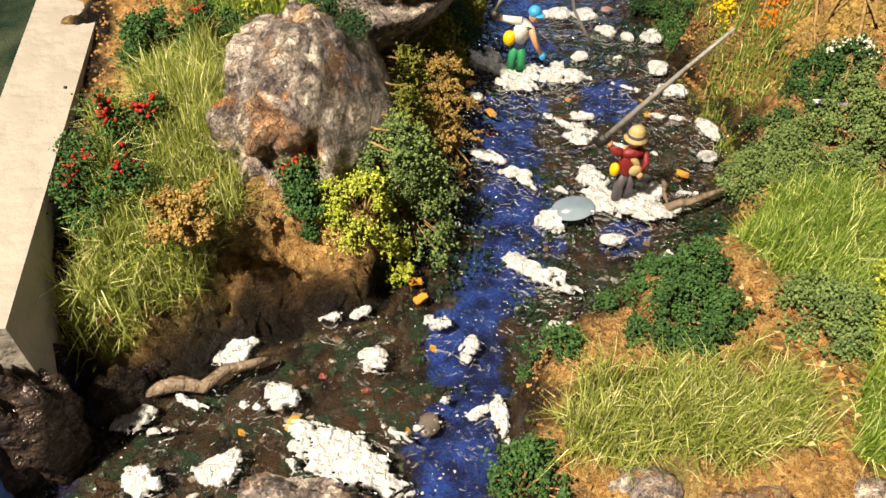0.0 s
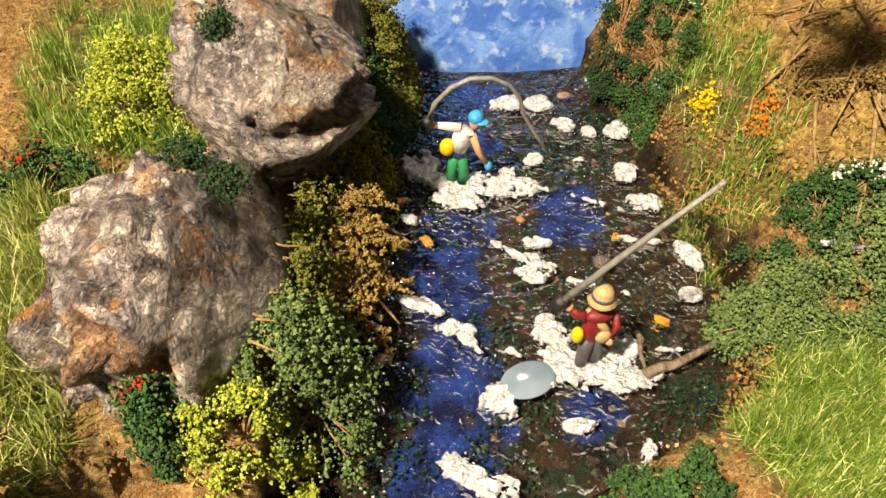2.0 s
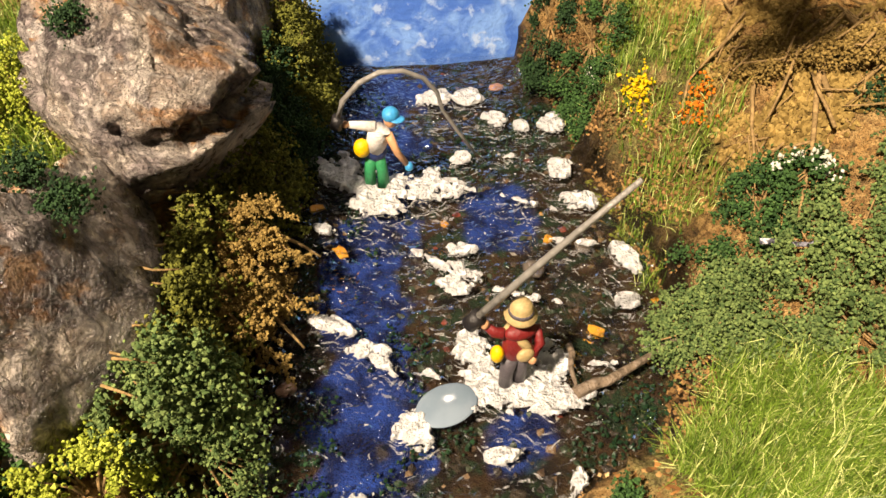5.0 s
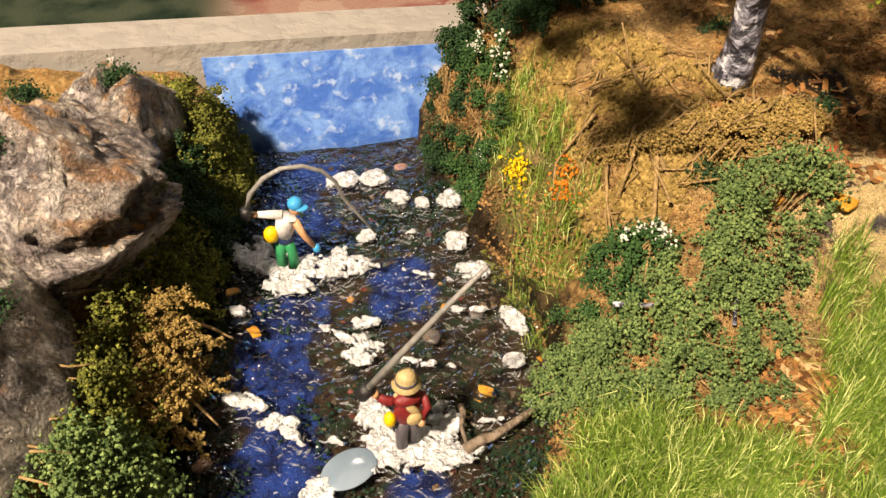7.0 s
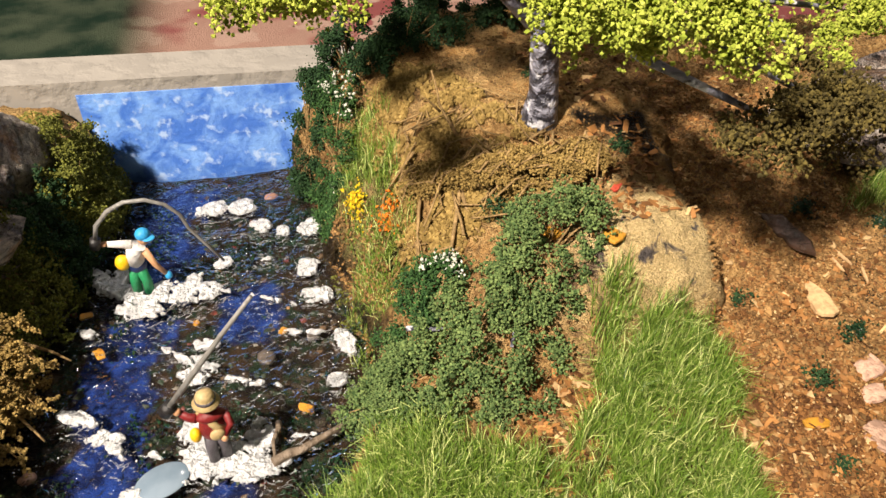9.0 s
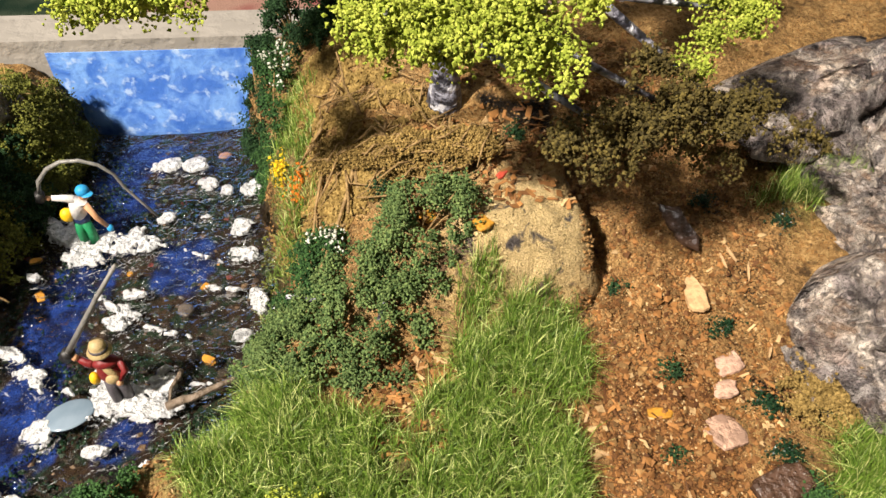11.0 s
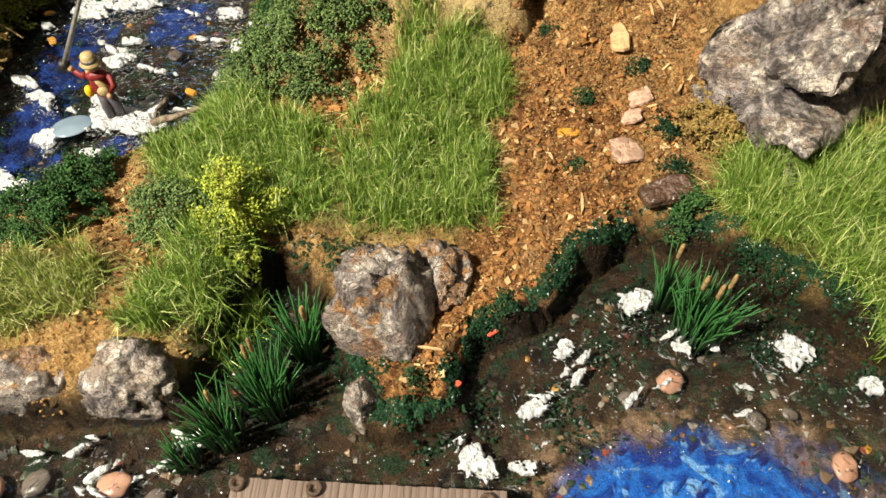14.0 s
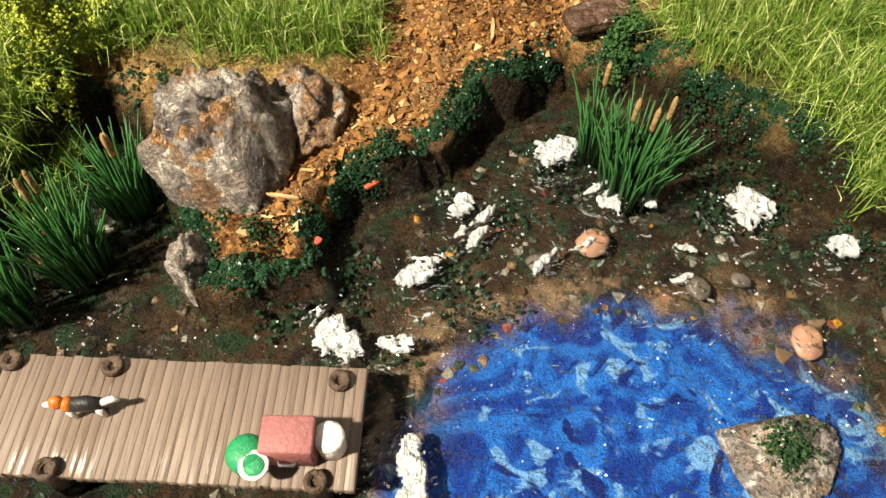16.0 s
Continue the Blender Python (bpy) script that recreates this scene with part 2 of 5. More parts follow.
HEDGE = mat_crumb("hedge_flock", (0.010, 0.032, 0.012), (0.040, 0.095, 0.030))
# Olive flock darkened: the shade under the crown is in its colour.
SHADY = mat_crumb("shaded_olive_flock", (0.045, 0.035, 0.010), (0.17, 0.13, 0.032))
WETMOSS = mat_crumb("wet_moss_flock", (0.006, 0.022, 0.010), (0.025, 0.07, 0.030), None, 0.3)
SOIL = mat_crumb("soil_crumbs", (0.10, 0.052, 0.018), (0.44, 0.255, 0.095), None, 0.9)
TWIG = mat_plain("dry_twig", (0.36, 0.235, 0.10), 0.8, 0.2, 0.8, 12)


def mat_bark():
    m = Mat("grey_bark", 0.35, 0.5)
    c = m.mix(m.noise(2.2, 5, 0.6, 1.0, 0.44, 0.58), (0.03, 0.03, 0.04), (0.30, 0.30, 0.36))
    c = m.mix(m.noise(3.1, 5, lo=0.56, hi=0.64), c, (0.68, 0.68, 0.72))
    m.base(c).bump(m.noise(4), 0.05)
    return m.m


def mat_deck():
    m = Mat("weathered_plank", 0.55, 0.35)
    m.co.node.inputs["Scale"].default_value = (900, 60, 200)
    g = m.noise(1.0, 5, lo=0.4, hi=0.6)
    c = m.mix(m.object_random(), (0.192, 0.142, 0.113), (0.232, 0.174, 0.14))
    c = m.mix(m.mul(g, 0.3), c, (0.11, 0.075, 0.058))
    m.base(c).bump(g, 0.008)
    m.rough(m.ramp(m.noise(0.15, 3, lo=0.52, hi=0.6), 0, 1, 0.6, 0.22))
    return m.m


TRUNK = mat_bark()
BORDER = mat_plain("white_board", (0.32, 0.295, 0.26), 0.6, 0.3, 0.2, 1.6, 0.03)


def mat_wall_paint():
    m = Mat("blue_paint", 0.4, 0.45)
    n = m.noise(1.4, 6, 0.6, 0.7)
    c = m.mix(n, (0.06, 0.18, 0.62), (0.20, 0.40, 0.85))
    c = m.mix(m.noise(3.0, 5, lo=0.55, hi=0.7), c, (0.42, 0.58, 0.88))
    m.base(c).bump(m.noise(6), 0.006)
    return m.m


PAINT = mat_wall_paint()


def mat_cloth():
    m = Mat("printed_tablecloth", 0.85, 0.1)
    n = m.noise(0.18, 3, lo=0.45, hi=0.55)
    c = m.mix(n, (0.36, 0.215, 0.165), (0.25, 0.075, 0.07))
    c = m.mix(m.noise(0.5, 4, lo=0.52, hi=0.56), c, (0.42, 0.28, 0.22))
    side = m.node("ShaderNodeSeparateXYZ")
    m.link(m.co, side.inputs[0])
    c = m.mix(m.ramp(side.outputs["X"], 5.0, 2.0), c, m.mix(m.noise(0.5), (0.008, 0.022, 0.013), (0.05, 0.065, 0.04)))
    m.base(c).bump(m.noise(14), 0.02)
    return m.m


CLOTH = mat_cloth()


# ---- mesh helpers ----
def mesh(name, verts, faces, material, smooth_faces=True):
    me = bpy.data.meshes.new(name)
    me.from_pydata([tuple(v) for v in np.asarray(verts, float) * CM], [], [tuple(f) for f in faces])
    for mt in material if isinstance(material, (list, tuple)) else [material]:
        me.materials.append(mt)
    if smooth_faces:
        me.shade_smooth()
    return me


def solo(name, verts, faces, material, at=(0, 0, 0), label="", category="", group="", kind="", smooth_faces=True):
    ob = new(name, mesh(name, verts, faces, material, smooth_faces))
    ob.location = Vector(at) * CM
    return tagged(ob, label, category, group, kind)


def thing(name, at, label, category, group="", turn=0.0):
    ob = new(name)
    ob.empty_display_size = 0.005
    ob.matrix_world = Matrix.Translation(Vector(at) * CM) @ Matrix.Rotation(radians(turn), 4, "Z")
    return tagged(ob, label, category, group)


def part(name, verts, faces, material, parent, label="", smooth_faces=True):
    ob = new(name, mesh(name, verts, faces, material, smooth_faces))
    ob.parent = parent
    return tagged(ob, label)


class Soup:
    """Gathers vertices and faces of many small bodies into one mesh."""

    def __init__(self):
        self.v, self.f, self.n = [], [], 0

    def add(self, verts, faces):
        self.v.append(np.asarray(verts, float))
        self.f.extend([tuple(i + self.n for i in f) for f in faces])
        self.n += len(verts)

    def data(self):
        return np.concatenate(self.v), self.f


def ico(level):
    bm = bmesh.new()
    bmesh.ops.create_icosphere(bm, subdivisions=level, radius=1.0)
    v, f = np.array([p.co[:] for p in bm.verts]), [[p.index for p in q.verts] for q in bm.faces]
    bm.free()
    return v, f


ICO = {k: ico(k) for k in (1, 2, 3, 5)}
OCTA = (np.array([[1, 0, 0], [-1, 0, 0], [0, 1, 0], [0, -1, 0], [0, 0, 1], [0, 0, -1]], float),
        [(0, 2, 4), (2, 1, 4), (1, 3, 4), (3, 0, 4), (2, 0, 5), (1, 2, 5), (3, 1, 5), (0, 3, 5)])
BOX = (np.array([[x, y, z] for z in (-1, 1) for y in (-1, 1) for x in (-1, 1)], float),
       [(0, 2, 3, 1), (4, 5, 7, 6), (0, 1, 5, 4), (2, 6, 7, 3), (0, 4, 6, 2), (1, 3, 7, 5)])


def turn_z(v, degrees):
    c, s = math.cos(radians(degrees)), math.sin(radians(degrees))
    return v @ np.array([[c, s, 0], [-s, c, 0], [0, 0, 1]])


def tube(points, radii, sides=8, closed=True):
    """A round bar along a line of points."""
    pts = np.asarray(points, float)
    verts, faces = [], []
    for k, p in enumerate(pts):
        d = pts[min(k + 1, len(pts) - 1)] - pts[max(k - 1, 0)]
        d /= np.linalg.norm(d) + 1e-9
        a = np.cross(d, [0.31, 0.17, 0.93] if abs(d[2]) < 0.9 else [1.0, 0.2, 0.1])
        a /= np.linalg.norm(a)
        b = np.cross(d, a)
        for j in range(sides):
            w = 2 * math.pi * j / sides
            verts.append(p + radii[k] * (math.cos(w) * a + math.sin(w) * b))
    for k in range(len(pts) - 1):
        for j in range(sides):
            i, n = k * sides + j, k * sides + (j + 1) % sides
            faces.append((i, n, n + sides, i + sides))
    if closed:
        faces.append(tuple(reversed(range(sides))))
        faces.append(tuple(range((len(pts) - 1) * sides, len(pts) * sides)))
    return np.array(verts), faces


def lathe(profile, sides=20):
    """A turned body from pairs of radius and height."""
    verts = [(r * math.cos(2 * math.pi * j / sides), r * math.sin(2 * math.pi * j / sides), z) for r, z in profile for j in range(sides)]
    faces = [(k * sides + j, k * sides + (j + 1) % sides, (k + 1) * sides + (j + 1) % sides, (k + 1) * sides + j)
             for k in range(len(profile) - 1) for j in range(sides)]
    return np.array(verts), faces + [tuple(reversed(range(sides))), tuple(range((len(profile) - 1) * sides, len(profile) * sides))]


def rounded_box(sx, sy, sz, r=0.06, steps=2):
    bm = bmesh.new()
    bmesh.ops.create_cube(bm, size=1.0)
    for v in bm.verts:
        v.co = (v.co.x * sx, v.co.y * sy, (v.co.z + 0.5) * sz)
    bmesh.ops.bevel(bm, geom=list(bm.edges), offset=r, segments=steps, affect="EDGES", profile=0.5)
    bm.verts.index_update()
    v, f = np.array([p.co[:] for p in bm.verts]), [[p.index for p in q.verts] for q in bm.faces]
    bm.free()
    return v, f


# ---- plan of the little landscape ----
WEST = [(-4.6, 8.5), (-2.6, 8.5), (-1.7, 9.0), (-0.8, 9.8), (0.0, 10.2), (0.9, 10.5), (1.8, 10.8), (2.3, 11.6), (2.6, 12.7), (2.6, 14.5),
        (2.8, 16.5), (3.4, 18.3), (3.6, 20.1), (4.2, 22.9), (4.2, 26.0), (-9.0, 26.0), (-9.0, 8.3)]
EAST = [(3.7, 7.4), (4.1, 8.6), (4.4, 9.6), (4.9, 10.1), (5.8, 10.7), (6.4, 11.4), (7.5, 12.1), (8.7, 12.4), (9.2, 13.4), (9.7, 14.9),
        (9.7, 16.0), (9.5, 18.1), (9.2, 19.0), (9.4, 20.4), (8.7, 22.9), (8.7, 26.0), (30.0, 26.0), (30.0, 4.6), (24.0, 5.4), (22.0, 6.4),
        (20.7, 7.6), (20.1, 7.9), (19.1, 9.0), (18.2, 9.4), (16.9, 8.5), (16.3, 7.7), (14.9, 7.0), (14.3, 5.7), (13.5, 5.3), (12.7, 5.5),
        (12.3, 6.4), (12.0, 7.3), (11.6, 8.3), (11.0, 8.7), (10.4, 8.0), (10.0, 6.9), (9.4, 6.0), (6.1, 5.9), (4.5, 6.4)]
STREAM = [(3.1, 7.9), (3.5, 10.2), (4.4, 13.0), (4.9, 16.6), (5.3, 19.0), (5.6, 22.0)]
PATH_LINE = [(13.8, 5.9), (15.0, 7.5), (16.6, 9.6), (17.0, 11.5), (17.3, 14.0), (17.6, 17.0), (17.8, 22.0)]


STAIN = [(18.9, 10.4), (19.0, 11.6), (18.6, 12.7), (19.6, 14.0), (19.4, 15.8), (20.6, 16.8)]
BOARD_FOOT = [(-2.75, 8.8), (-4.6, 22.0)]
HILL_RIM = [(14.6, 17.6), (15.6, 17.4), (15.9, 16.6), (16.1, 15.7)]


LAWNS = [
    [(-2.6, 9.3), (-0.8, 10.3), (-0.3, 11.6), (-0.6, 13.2), (0.0, 14.8), (-0.6, 15.6), (-2.2, 14.6), (-2.6, 12)],
    [(13.8, 13.7), (15.2, 13.6), (15.9, 13.2), (15.3, 11.6), (15.3, 10.2), (14.9, 9.0), (13.7, 9.4), (12.0, 9.5), (10.7, 9.7), (9.4, 9.9), (8.6, 10.6), (8.0, 11.6), (8.9, 12.3),
     (9.7, 13.2), (10.6, 12.2), (12.3, 11.4), (13.3, 12.4)],
    [(4.6, 8.5), (5.4, 8.8), (7.6, 8.7), (8.2, 8.4), (7.9, 7.5), (6.1, 7.3), (4.9, 7.6)],
    [(8.8, 8.2), (8.8, 7.4), (10.2, 6.9), (10.7, 8.2), (10.5, 9.4), (9.4, 9.0)],
    [(19.4, 9.8), (20.1, 8.5), (20.8, 7.8), (21.9, 6.8), (26.5, 5.0), (26.5, 10.6), (22.0, 10.8), (20.2, 10.9)],
    [(20.2, 15.4), (21.4, 15.2), (24.0, 15.4), (24.0, 16.6), (21.6, 16.4)],
    [(9.6, 15.6), (10.6, 15.6), (10.8, 18.2), (10.6, 20.4), (9.6, 20.2), (9.7, 17.8)],
    [(-2.2, 16.0), (1.0, 16.2), (1.0, 21.0), (-3.0, 21.0)],
]


def height(x, y):
    """Height of the modelled ground."""
    x, y = np.asarray(x, float), np.asarray(y, float)
    wob = (fbm(x * 0.9, y * 0.9, 3) - 0.5) * 0.6
    dw = poly_distance(x, y, WEST) + wob
    de = poly_distance(x, y, EAST) + wob
    # west bank: a crumbling edge, then a shelf that climbs away from the stream
    shelf = 2.1 + 0.35 * smooth(1.5, -1.5, x) * smooth(9.5, 13.0, y) + 0.3 * smooth(14, 18, y)
    hw = shelf * (1 - np.exp(-np.maximum(dw, 0) / np.interp(x, [-1.0, 1.5], [0.75, 0.6])))
    # east bank: the track's own rise, the hill by the tree, the two grassy backs
    base = np.interp(y, [5, 7, 8.2, 10, 11, 14, 18, 22, 26], [0.42, 0.48, 0.58, 0.8, 1.05, 1.85, 3.0, 3.2, 3.2])
    hill = smooth(16.30, 16.05, x + 0.18 * np.sin(y * 1.7) + 0.5 * smooth(14.6, 13.0, y)) * smooth(13.0, 14.6, y) * smooth(10.2, 12.2, x)
    back = 0.62 * bump_at(x, y, 7.2, 8.0, 3.4, 1.9) + 0.35 * bump_at(x, y, 22.0, 8.6, 3.2, 1.8) + 0.15 * bump_at(x, y, 13.2, 11.2, 1.6, 1.4) \
        + 0.5 * bump_at(x, y, 14.7, 14.5, 1.3, 0.9) * smooth(16.3, 15.9, x)
    he = (base + 0.95 * hill + back) * (1 - np.exp(-np.maximum(de, 0) / np.interp(y, [9.0, 12.0], [0.13, 0.62])))
    land = np.maximum(dw, de)
    bed = -0.22 - 0.12 * smooth(0.0, -1.2, land) - 0.10 * (fbm(x * 1.6, y * 1.6, 21) - 0.5)
    z = np.where(land > 0, np.maximum(hw * (dw > 0), he * (de > 0)), bed)
    z = np.where(land > 0, z - 0.22 * np.exp(-np.maximum(land, 0) / 0.12), z)
    rough = (fbm(x * 1.8, y * 1.8, 31) - 0.5) * 0.34 + (fbm(x * 6.0, y * 6.0, 41) - 0.5) * 0.14
    track = smooth(1.6, 0.8, line_distance(x, y, PATH_LINE)) * (fbm(x * 5.0, y * 5.0, 46, 3) - 0.5) * 0.22
    crumble = (fbm(x * 3.2, y * 3.2, 44) - 0.5) * np.where(dw > -0.2, 0.95, 0.55) * np.exp(-((land - 0.55) / 0.5) ** 2)
    ledge = 0.5 * (np.abs(fbm(x * 0.9 + 0.6 * z, y * 1.5 + 1.1 * z, 47, 4) - 0.5) * 4 - 0.6) * smooth(-0.1, 0.3, dw) * smooth(1.6, 0.9, dw) * smooth(13.0, 11.5, y)
    z = z - 0.4 * bump_at(x, y, 16.55 - 0.18 * np.sin(y * 1.7), 15.6, 0.3, 1.9)
    return z + ledge + rough * smooth(-0.1, 0.5, land) + crumble * smooth(0.05, 0.3, land) + track * smooth(0.0, 0.3, land)


def build_ground():
    step = 0.085
    xs, ys = np.arange(-4.4, 27.0, step), np.arange(2.0, 23.3, step)
    gx, gy = np.meshgrid(xs, ys)
    gz = height(gx, gy)
    nx, ny = len(xs), len(ys)
    sy, sx = np.gradient(gz, step)
    steep = smooth(0.6, 1.8, np.hypot(sx, sy))
    jx, jy = (fbm(gx * 2.6, gy * 2.6 + 3 * gz, 151) - 0.5) * 0.5 * steep, (fbm(gx * 2.6 + 3 * gz, gy * 2.6, 161) - 0.5) * 0.5 * steep
    verts = np.stack([gx + jx, gy + jy, gz], -1).reshape(-1, 3)
    idx = np.arange(nx * ny).reshape(ny, nx)
    faces = np.stack([idx[:-1, :-1], idx[:-1, 1:], idx[1:, 1:], idx[1:, :-1]], -1).reshape(-1, 4).tolist()
    ob = solo("ground", verts, faces, EARTH, label="modelled ochre earth banks and a painted stream bed", category="ground", kind="structure")
    x, y = gx.ravel(), gy.ravel()
    n = fbm(x * 1.3, y * 1.3, 51) - 0.5
    dw, de = poly_distance(x, y, WEST), poly_distance(x, y, EAST)
    land = np.maximum(dw, de)
    marks = {
        "bed": smooth(0.05, -0.15, land),
        "blue": smooth(0.15, -0.1, line_distance(x, y, STREAM) - 0.62 - n * 1.5 - 0.8 * (fbm(x * 3, y * 3, 57) - 0.5)) * smooth(0.2, -0.2, land)
        + smooth(0.12, -0.12, np.hypot((x - 7.3) / 0.9, (y - 17.6) / 1.2) - 0.75 - n) + smooth(0.12, -0.12, np.hypot((x - 6.8) / 1.0, y - 12.95) - 0.55 - n)
        + smooth(-2.2, -3.2, x - n) * smooth(9.2, 8.6, y),
        "pond": smooth(0.15, -0.15, np.hypot((x - 18.3) / 3.5, (y - 2.3) / 3.15) - 0.9 - n * 0.5) * smooth(0.0, -0.3, land)
        + 0.9 * smooth(0.15, -0.15, np.hypot((x - 8.2) / 2.0, (y - 3.4) / 1.0) - 0.9 - n),
        "rim": np.exp(-((np.hypot((x - 18.3) / 3.5, (y - 2.3) / 3.15) - 1.05 - n * 0.2) / 0.17) ** 2) * smooth(-0.2, -0.5, land),
        "path": smooth(0.3, -0.3, line_distance(x, y, PATH_LINE) - 1.25 - n * 1.2) * smooth(15.5, 12.5, y + 2 * n),
        "sand": np.clip((bump_at(x, y, 14.85, 14.5, 1.45, 1.0) + n * 0.5) * 1.7, 0, 1) * smooth(16.5, 16.2, x),
        "moss": np.max([smooth(-0.5, 0.3, poly_distance(x, y, g) + n) for g in LAWNS], axis=0),
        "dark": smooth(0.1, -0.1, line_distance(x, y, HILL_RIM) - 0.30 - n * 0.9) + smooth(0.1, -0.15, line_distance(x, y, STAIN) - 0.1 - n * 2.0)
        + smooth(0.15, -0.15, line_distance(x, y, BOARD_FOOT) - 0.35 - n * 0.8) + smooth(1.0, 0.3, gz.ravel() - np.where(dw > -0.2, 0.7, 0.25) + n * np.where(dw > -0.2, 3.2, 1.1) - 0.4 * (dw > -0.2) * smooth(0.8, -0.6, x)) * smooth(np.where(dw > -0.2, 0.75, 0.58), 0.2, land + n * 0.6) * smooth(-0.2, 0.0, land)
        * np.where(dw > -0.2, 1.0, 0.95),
    }
    for key, value in marks.items():
        a = ob.data.attributes.new(key, "FLOAT", "POINT")
        a.data.foreach_set("value", np.clip(value, 0, 1).astype(np.float32))
    return ob


def build_water():
    step = 0.1
    xs, ys = np.arange(-4.2, 26.0, step), np.arange(2.6, 23.0, step)
    gx, gy = np.meshgrid(xs, ys)
    gz = 0.05 * (fbm(gx * 1.5, gy * 1.5, 61, 2) - 0.5) + 0.03 * (fbm(gx * 3.6 + gy, gy * 3.0 - gx, 71, 3) - 0.5)
    nx, ny = len(xs), len(ys)
    verts = np.stack([gx, gy, gz], -1).reshape(-1, 3)
    idx = np.arange(nx * ny).reshape(ny, nx)
    faces = np.stack([idx[:-1, :-1], idx[:-1, 1:], idx[1:, 1:], idx[1:, :-1]], -1).reshape(-1, 4).tolist()
    ob = solo("water", verts, faces, WATER, label="clear rippled resin water over a painted bed", category="water", kind="structure")
    ob.visible_shadow = False


def slab(name, plan, z0, z1, material, label):
    """An upright prism on a plan of points."""
    n = len(plan)
    verts = [(x, y, z) for z in (z0, z1) for x, y in plan]
    faces = [tuple(reversed(range(n))), tuple(range(n, 2 * n))] + [(k, (k + 1) % n, n + (k + 1) % n, n + k) for k in range(n)]
    return solo(name, verts, faces, material, label=label, category="wall", kind="structure", smooth_faces=False)


build_ground()
build_water()
slab("wall_north", [(-6.4, 23.9), (28.0, 22.2), (28.0, 23.7), (-6.4, 25.4)], -1.6, 2.75, BORDER, "white painted board at the back of the diorama")
slab("wall_north_face", [(3.6, 23.38), (10.2, 23.053), (10.2, 23.2), (3.6, 23.5)], -0.6, 2.4, PAINT, "brushed blue paint on the back board")
slab("wall_west", [(-2.65, 8.5), (-4.9, 23.9), (-6.4, 24.0), (-3.75, 8.4)], -1.6, 2.62, BORDER, "white painted board along the side")
slab("wall_west_face", [(-3.1, 2.2), (-3.3, 8.75), (-3.8, 8.75), (-3.6, 2.2)], -1.0, 0.9, PAINT, "blue painted low side board by the stream")
slab("wall_south", [(-4.0, 2.0), (11.0, 3.1), (15.0, 2.65), (27.0, 1.4), (27.0, 0.4), (-4.0, 1.0)], -1.6, 0.05, BORDER, "white board along the front")
slab("wall_east", [(26.8, 1.0), (27.4, 1.0), (27.4, 23.0), (26.8, 23.0)], -1.6, 1.5, BORDER, "white board along the far side")
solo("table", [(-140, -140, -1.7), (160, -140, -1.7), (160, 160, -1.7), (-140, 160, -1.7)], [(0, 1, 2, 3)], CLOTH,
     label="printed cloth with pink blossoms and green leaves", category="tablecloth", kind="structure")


# ---- rocks ----
def rock_body(sx, sy, sz, seed, lump=0.28, level=5, tilt=0.0, flat=0.35, strata=0.0):
    v, f = ICO[level]
    v = v.copy()
    off = np.array([seed * 3.7, seed * 1.9, seed * 5.3])
    out = []
    for p in v:
        q = Vector(p * 1.25 + off)
        big = noise.fractal(q, 0.9, 2.1, 5)
        ridge = 1 - abs(noise.noise(Vector(p * 2.3 + off)))
        crease = abs(noise.noise(Vector(p * 3.7 - off)))
        big -= 0.55 * max(0.0, 0.35 - abs(noise.noise(Vector(p * 2.9 + off * 0.7))) * 2.2) + 0.25 * max(0.0, 0.3 - abs(noise.noise(Vector(p * 6.1 + off))) * 2)
        out.append(p * (1 + lump * big + 0.15 * (ridge - 0.7) + 0.11 * (crease - 0.2) - 0.13 * max(0.0, 1 - 7 * abs(noise.noise(Vector(p * 1.7 + off * 1.3)))) + 0.05 * noise.fractal(Vector(p * 5 + off), 0.7, 2.2, 5)))
    v = np.array(out)
    if strata:
        level_of = v[:, 2] * 2.1 + 0.35 * v[:, 0] + 0.25 * fbm(v[:, 0] * 1.5 + seed, v[:, 1] * 1.5, 171) + 0.3
        saw = level_of - np.floor(level_of)
        v = v * (1 + strata * (smooth(0.0, 0.75, saw) - smooth(0.88, 1.0, saw) - 0.4))[:, None] * np.array([1, 1, 0.5]) + v * np.array([0, 0, 0.5])
    r = np.random.default_rng(seed + 900)
    for _ in range(11):
        d = r.normal(size=3)
        d /= np.linalg.norm(d)
        over = np.maximum(v @ d - r.uniform(0.66, 0.95), 0)
        v = v - d * (over * 0.8)[:, None]
    v[:, 2] = np.where(v[:, 2] < -flat, -flat + 0.15 * (v[:, 2] + flat), v[:, 2])
    v = v * np.array([sx, sy, sz])
    c, s = math.cos(radians(tilt)), math.sin(radians(tilt))
    v = np.stack([v[:, 0] * c + v[:, 2] * s, v[:, 1], -v[:, 0] * s + v[:, 2] * c], -1)
    return v, f


def boulder(at, size, seed, label, turn=0.0, material=None, lump=0.28, tilt=0.0, flat=0.35, group="boulders on the banks", name="boulder", strata=0.0, foot=None):
    """foot: the place, size and seed of a broken orange ledge at the rock's side."""
    v, f = rock_body(*size, seed, lump, tilt=tilt, flat=flat, strata=strata)
    soup, mats = Soup(), [material or ROCK]
    soup.add(turn_z(v, turn), f)
    slots = [0] * len(f)
    if foot:
        place, bulk, other = foot
        v, f = rock_body(*bulk, other, 0.35, level=3, strata=0.15)
        soup.add(v + np.array(place), f)
        slots += [1] * len(f)
        mats.append(ROCK_ORANGE)
    ob = solo(name, *soup.data(), mats, at, label, "rock", group)
    ob.data.polygons.foreach_set("material_index", slots)
    return ob


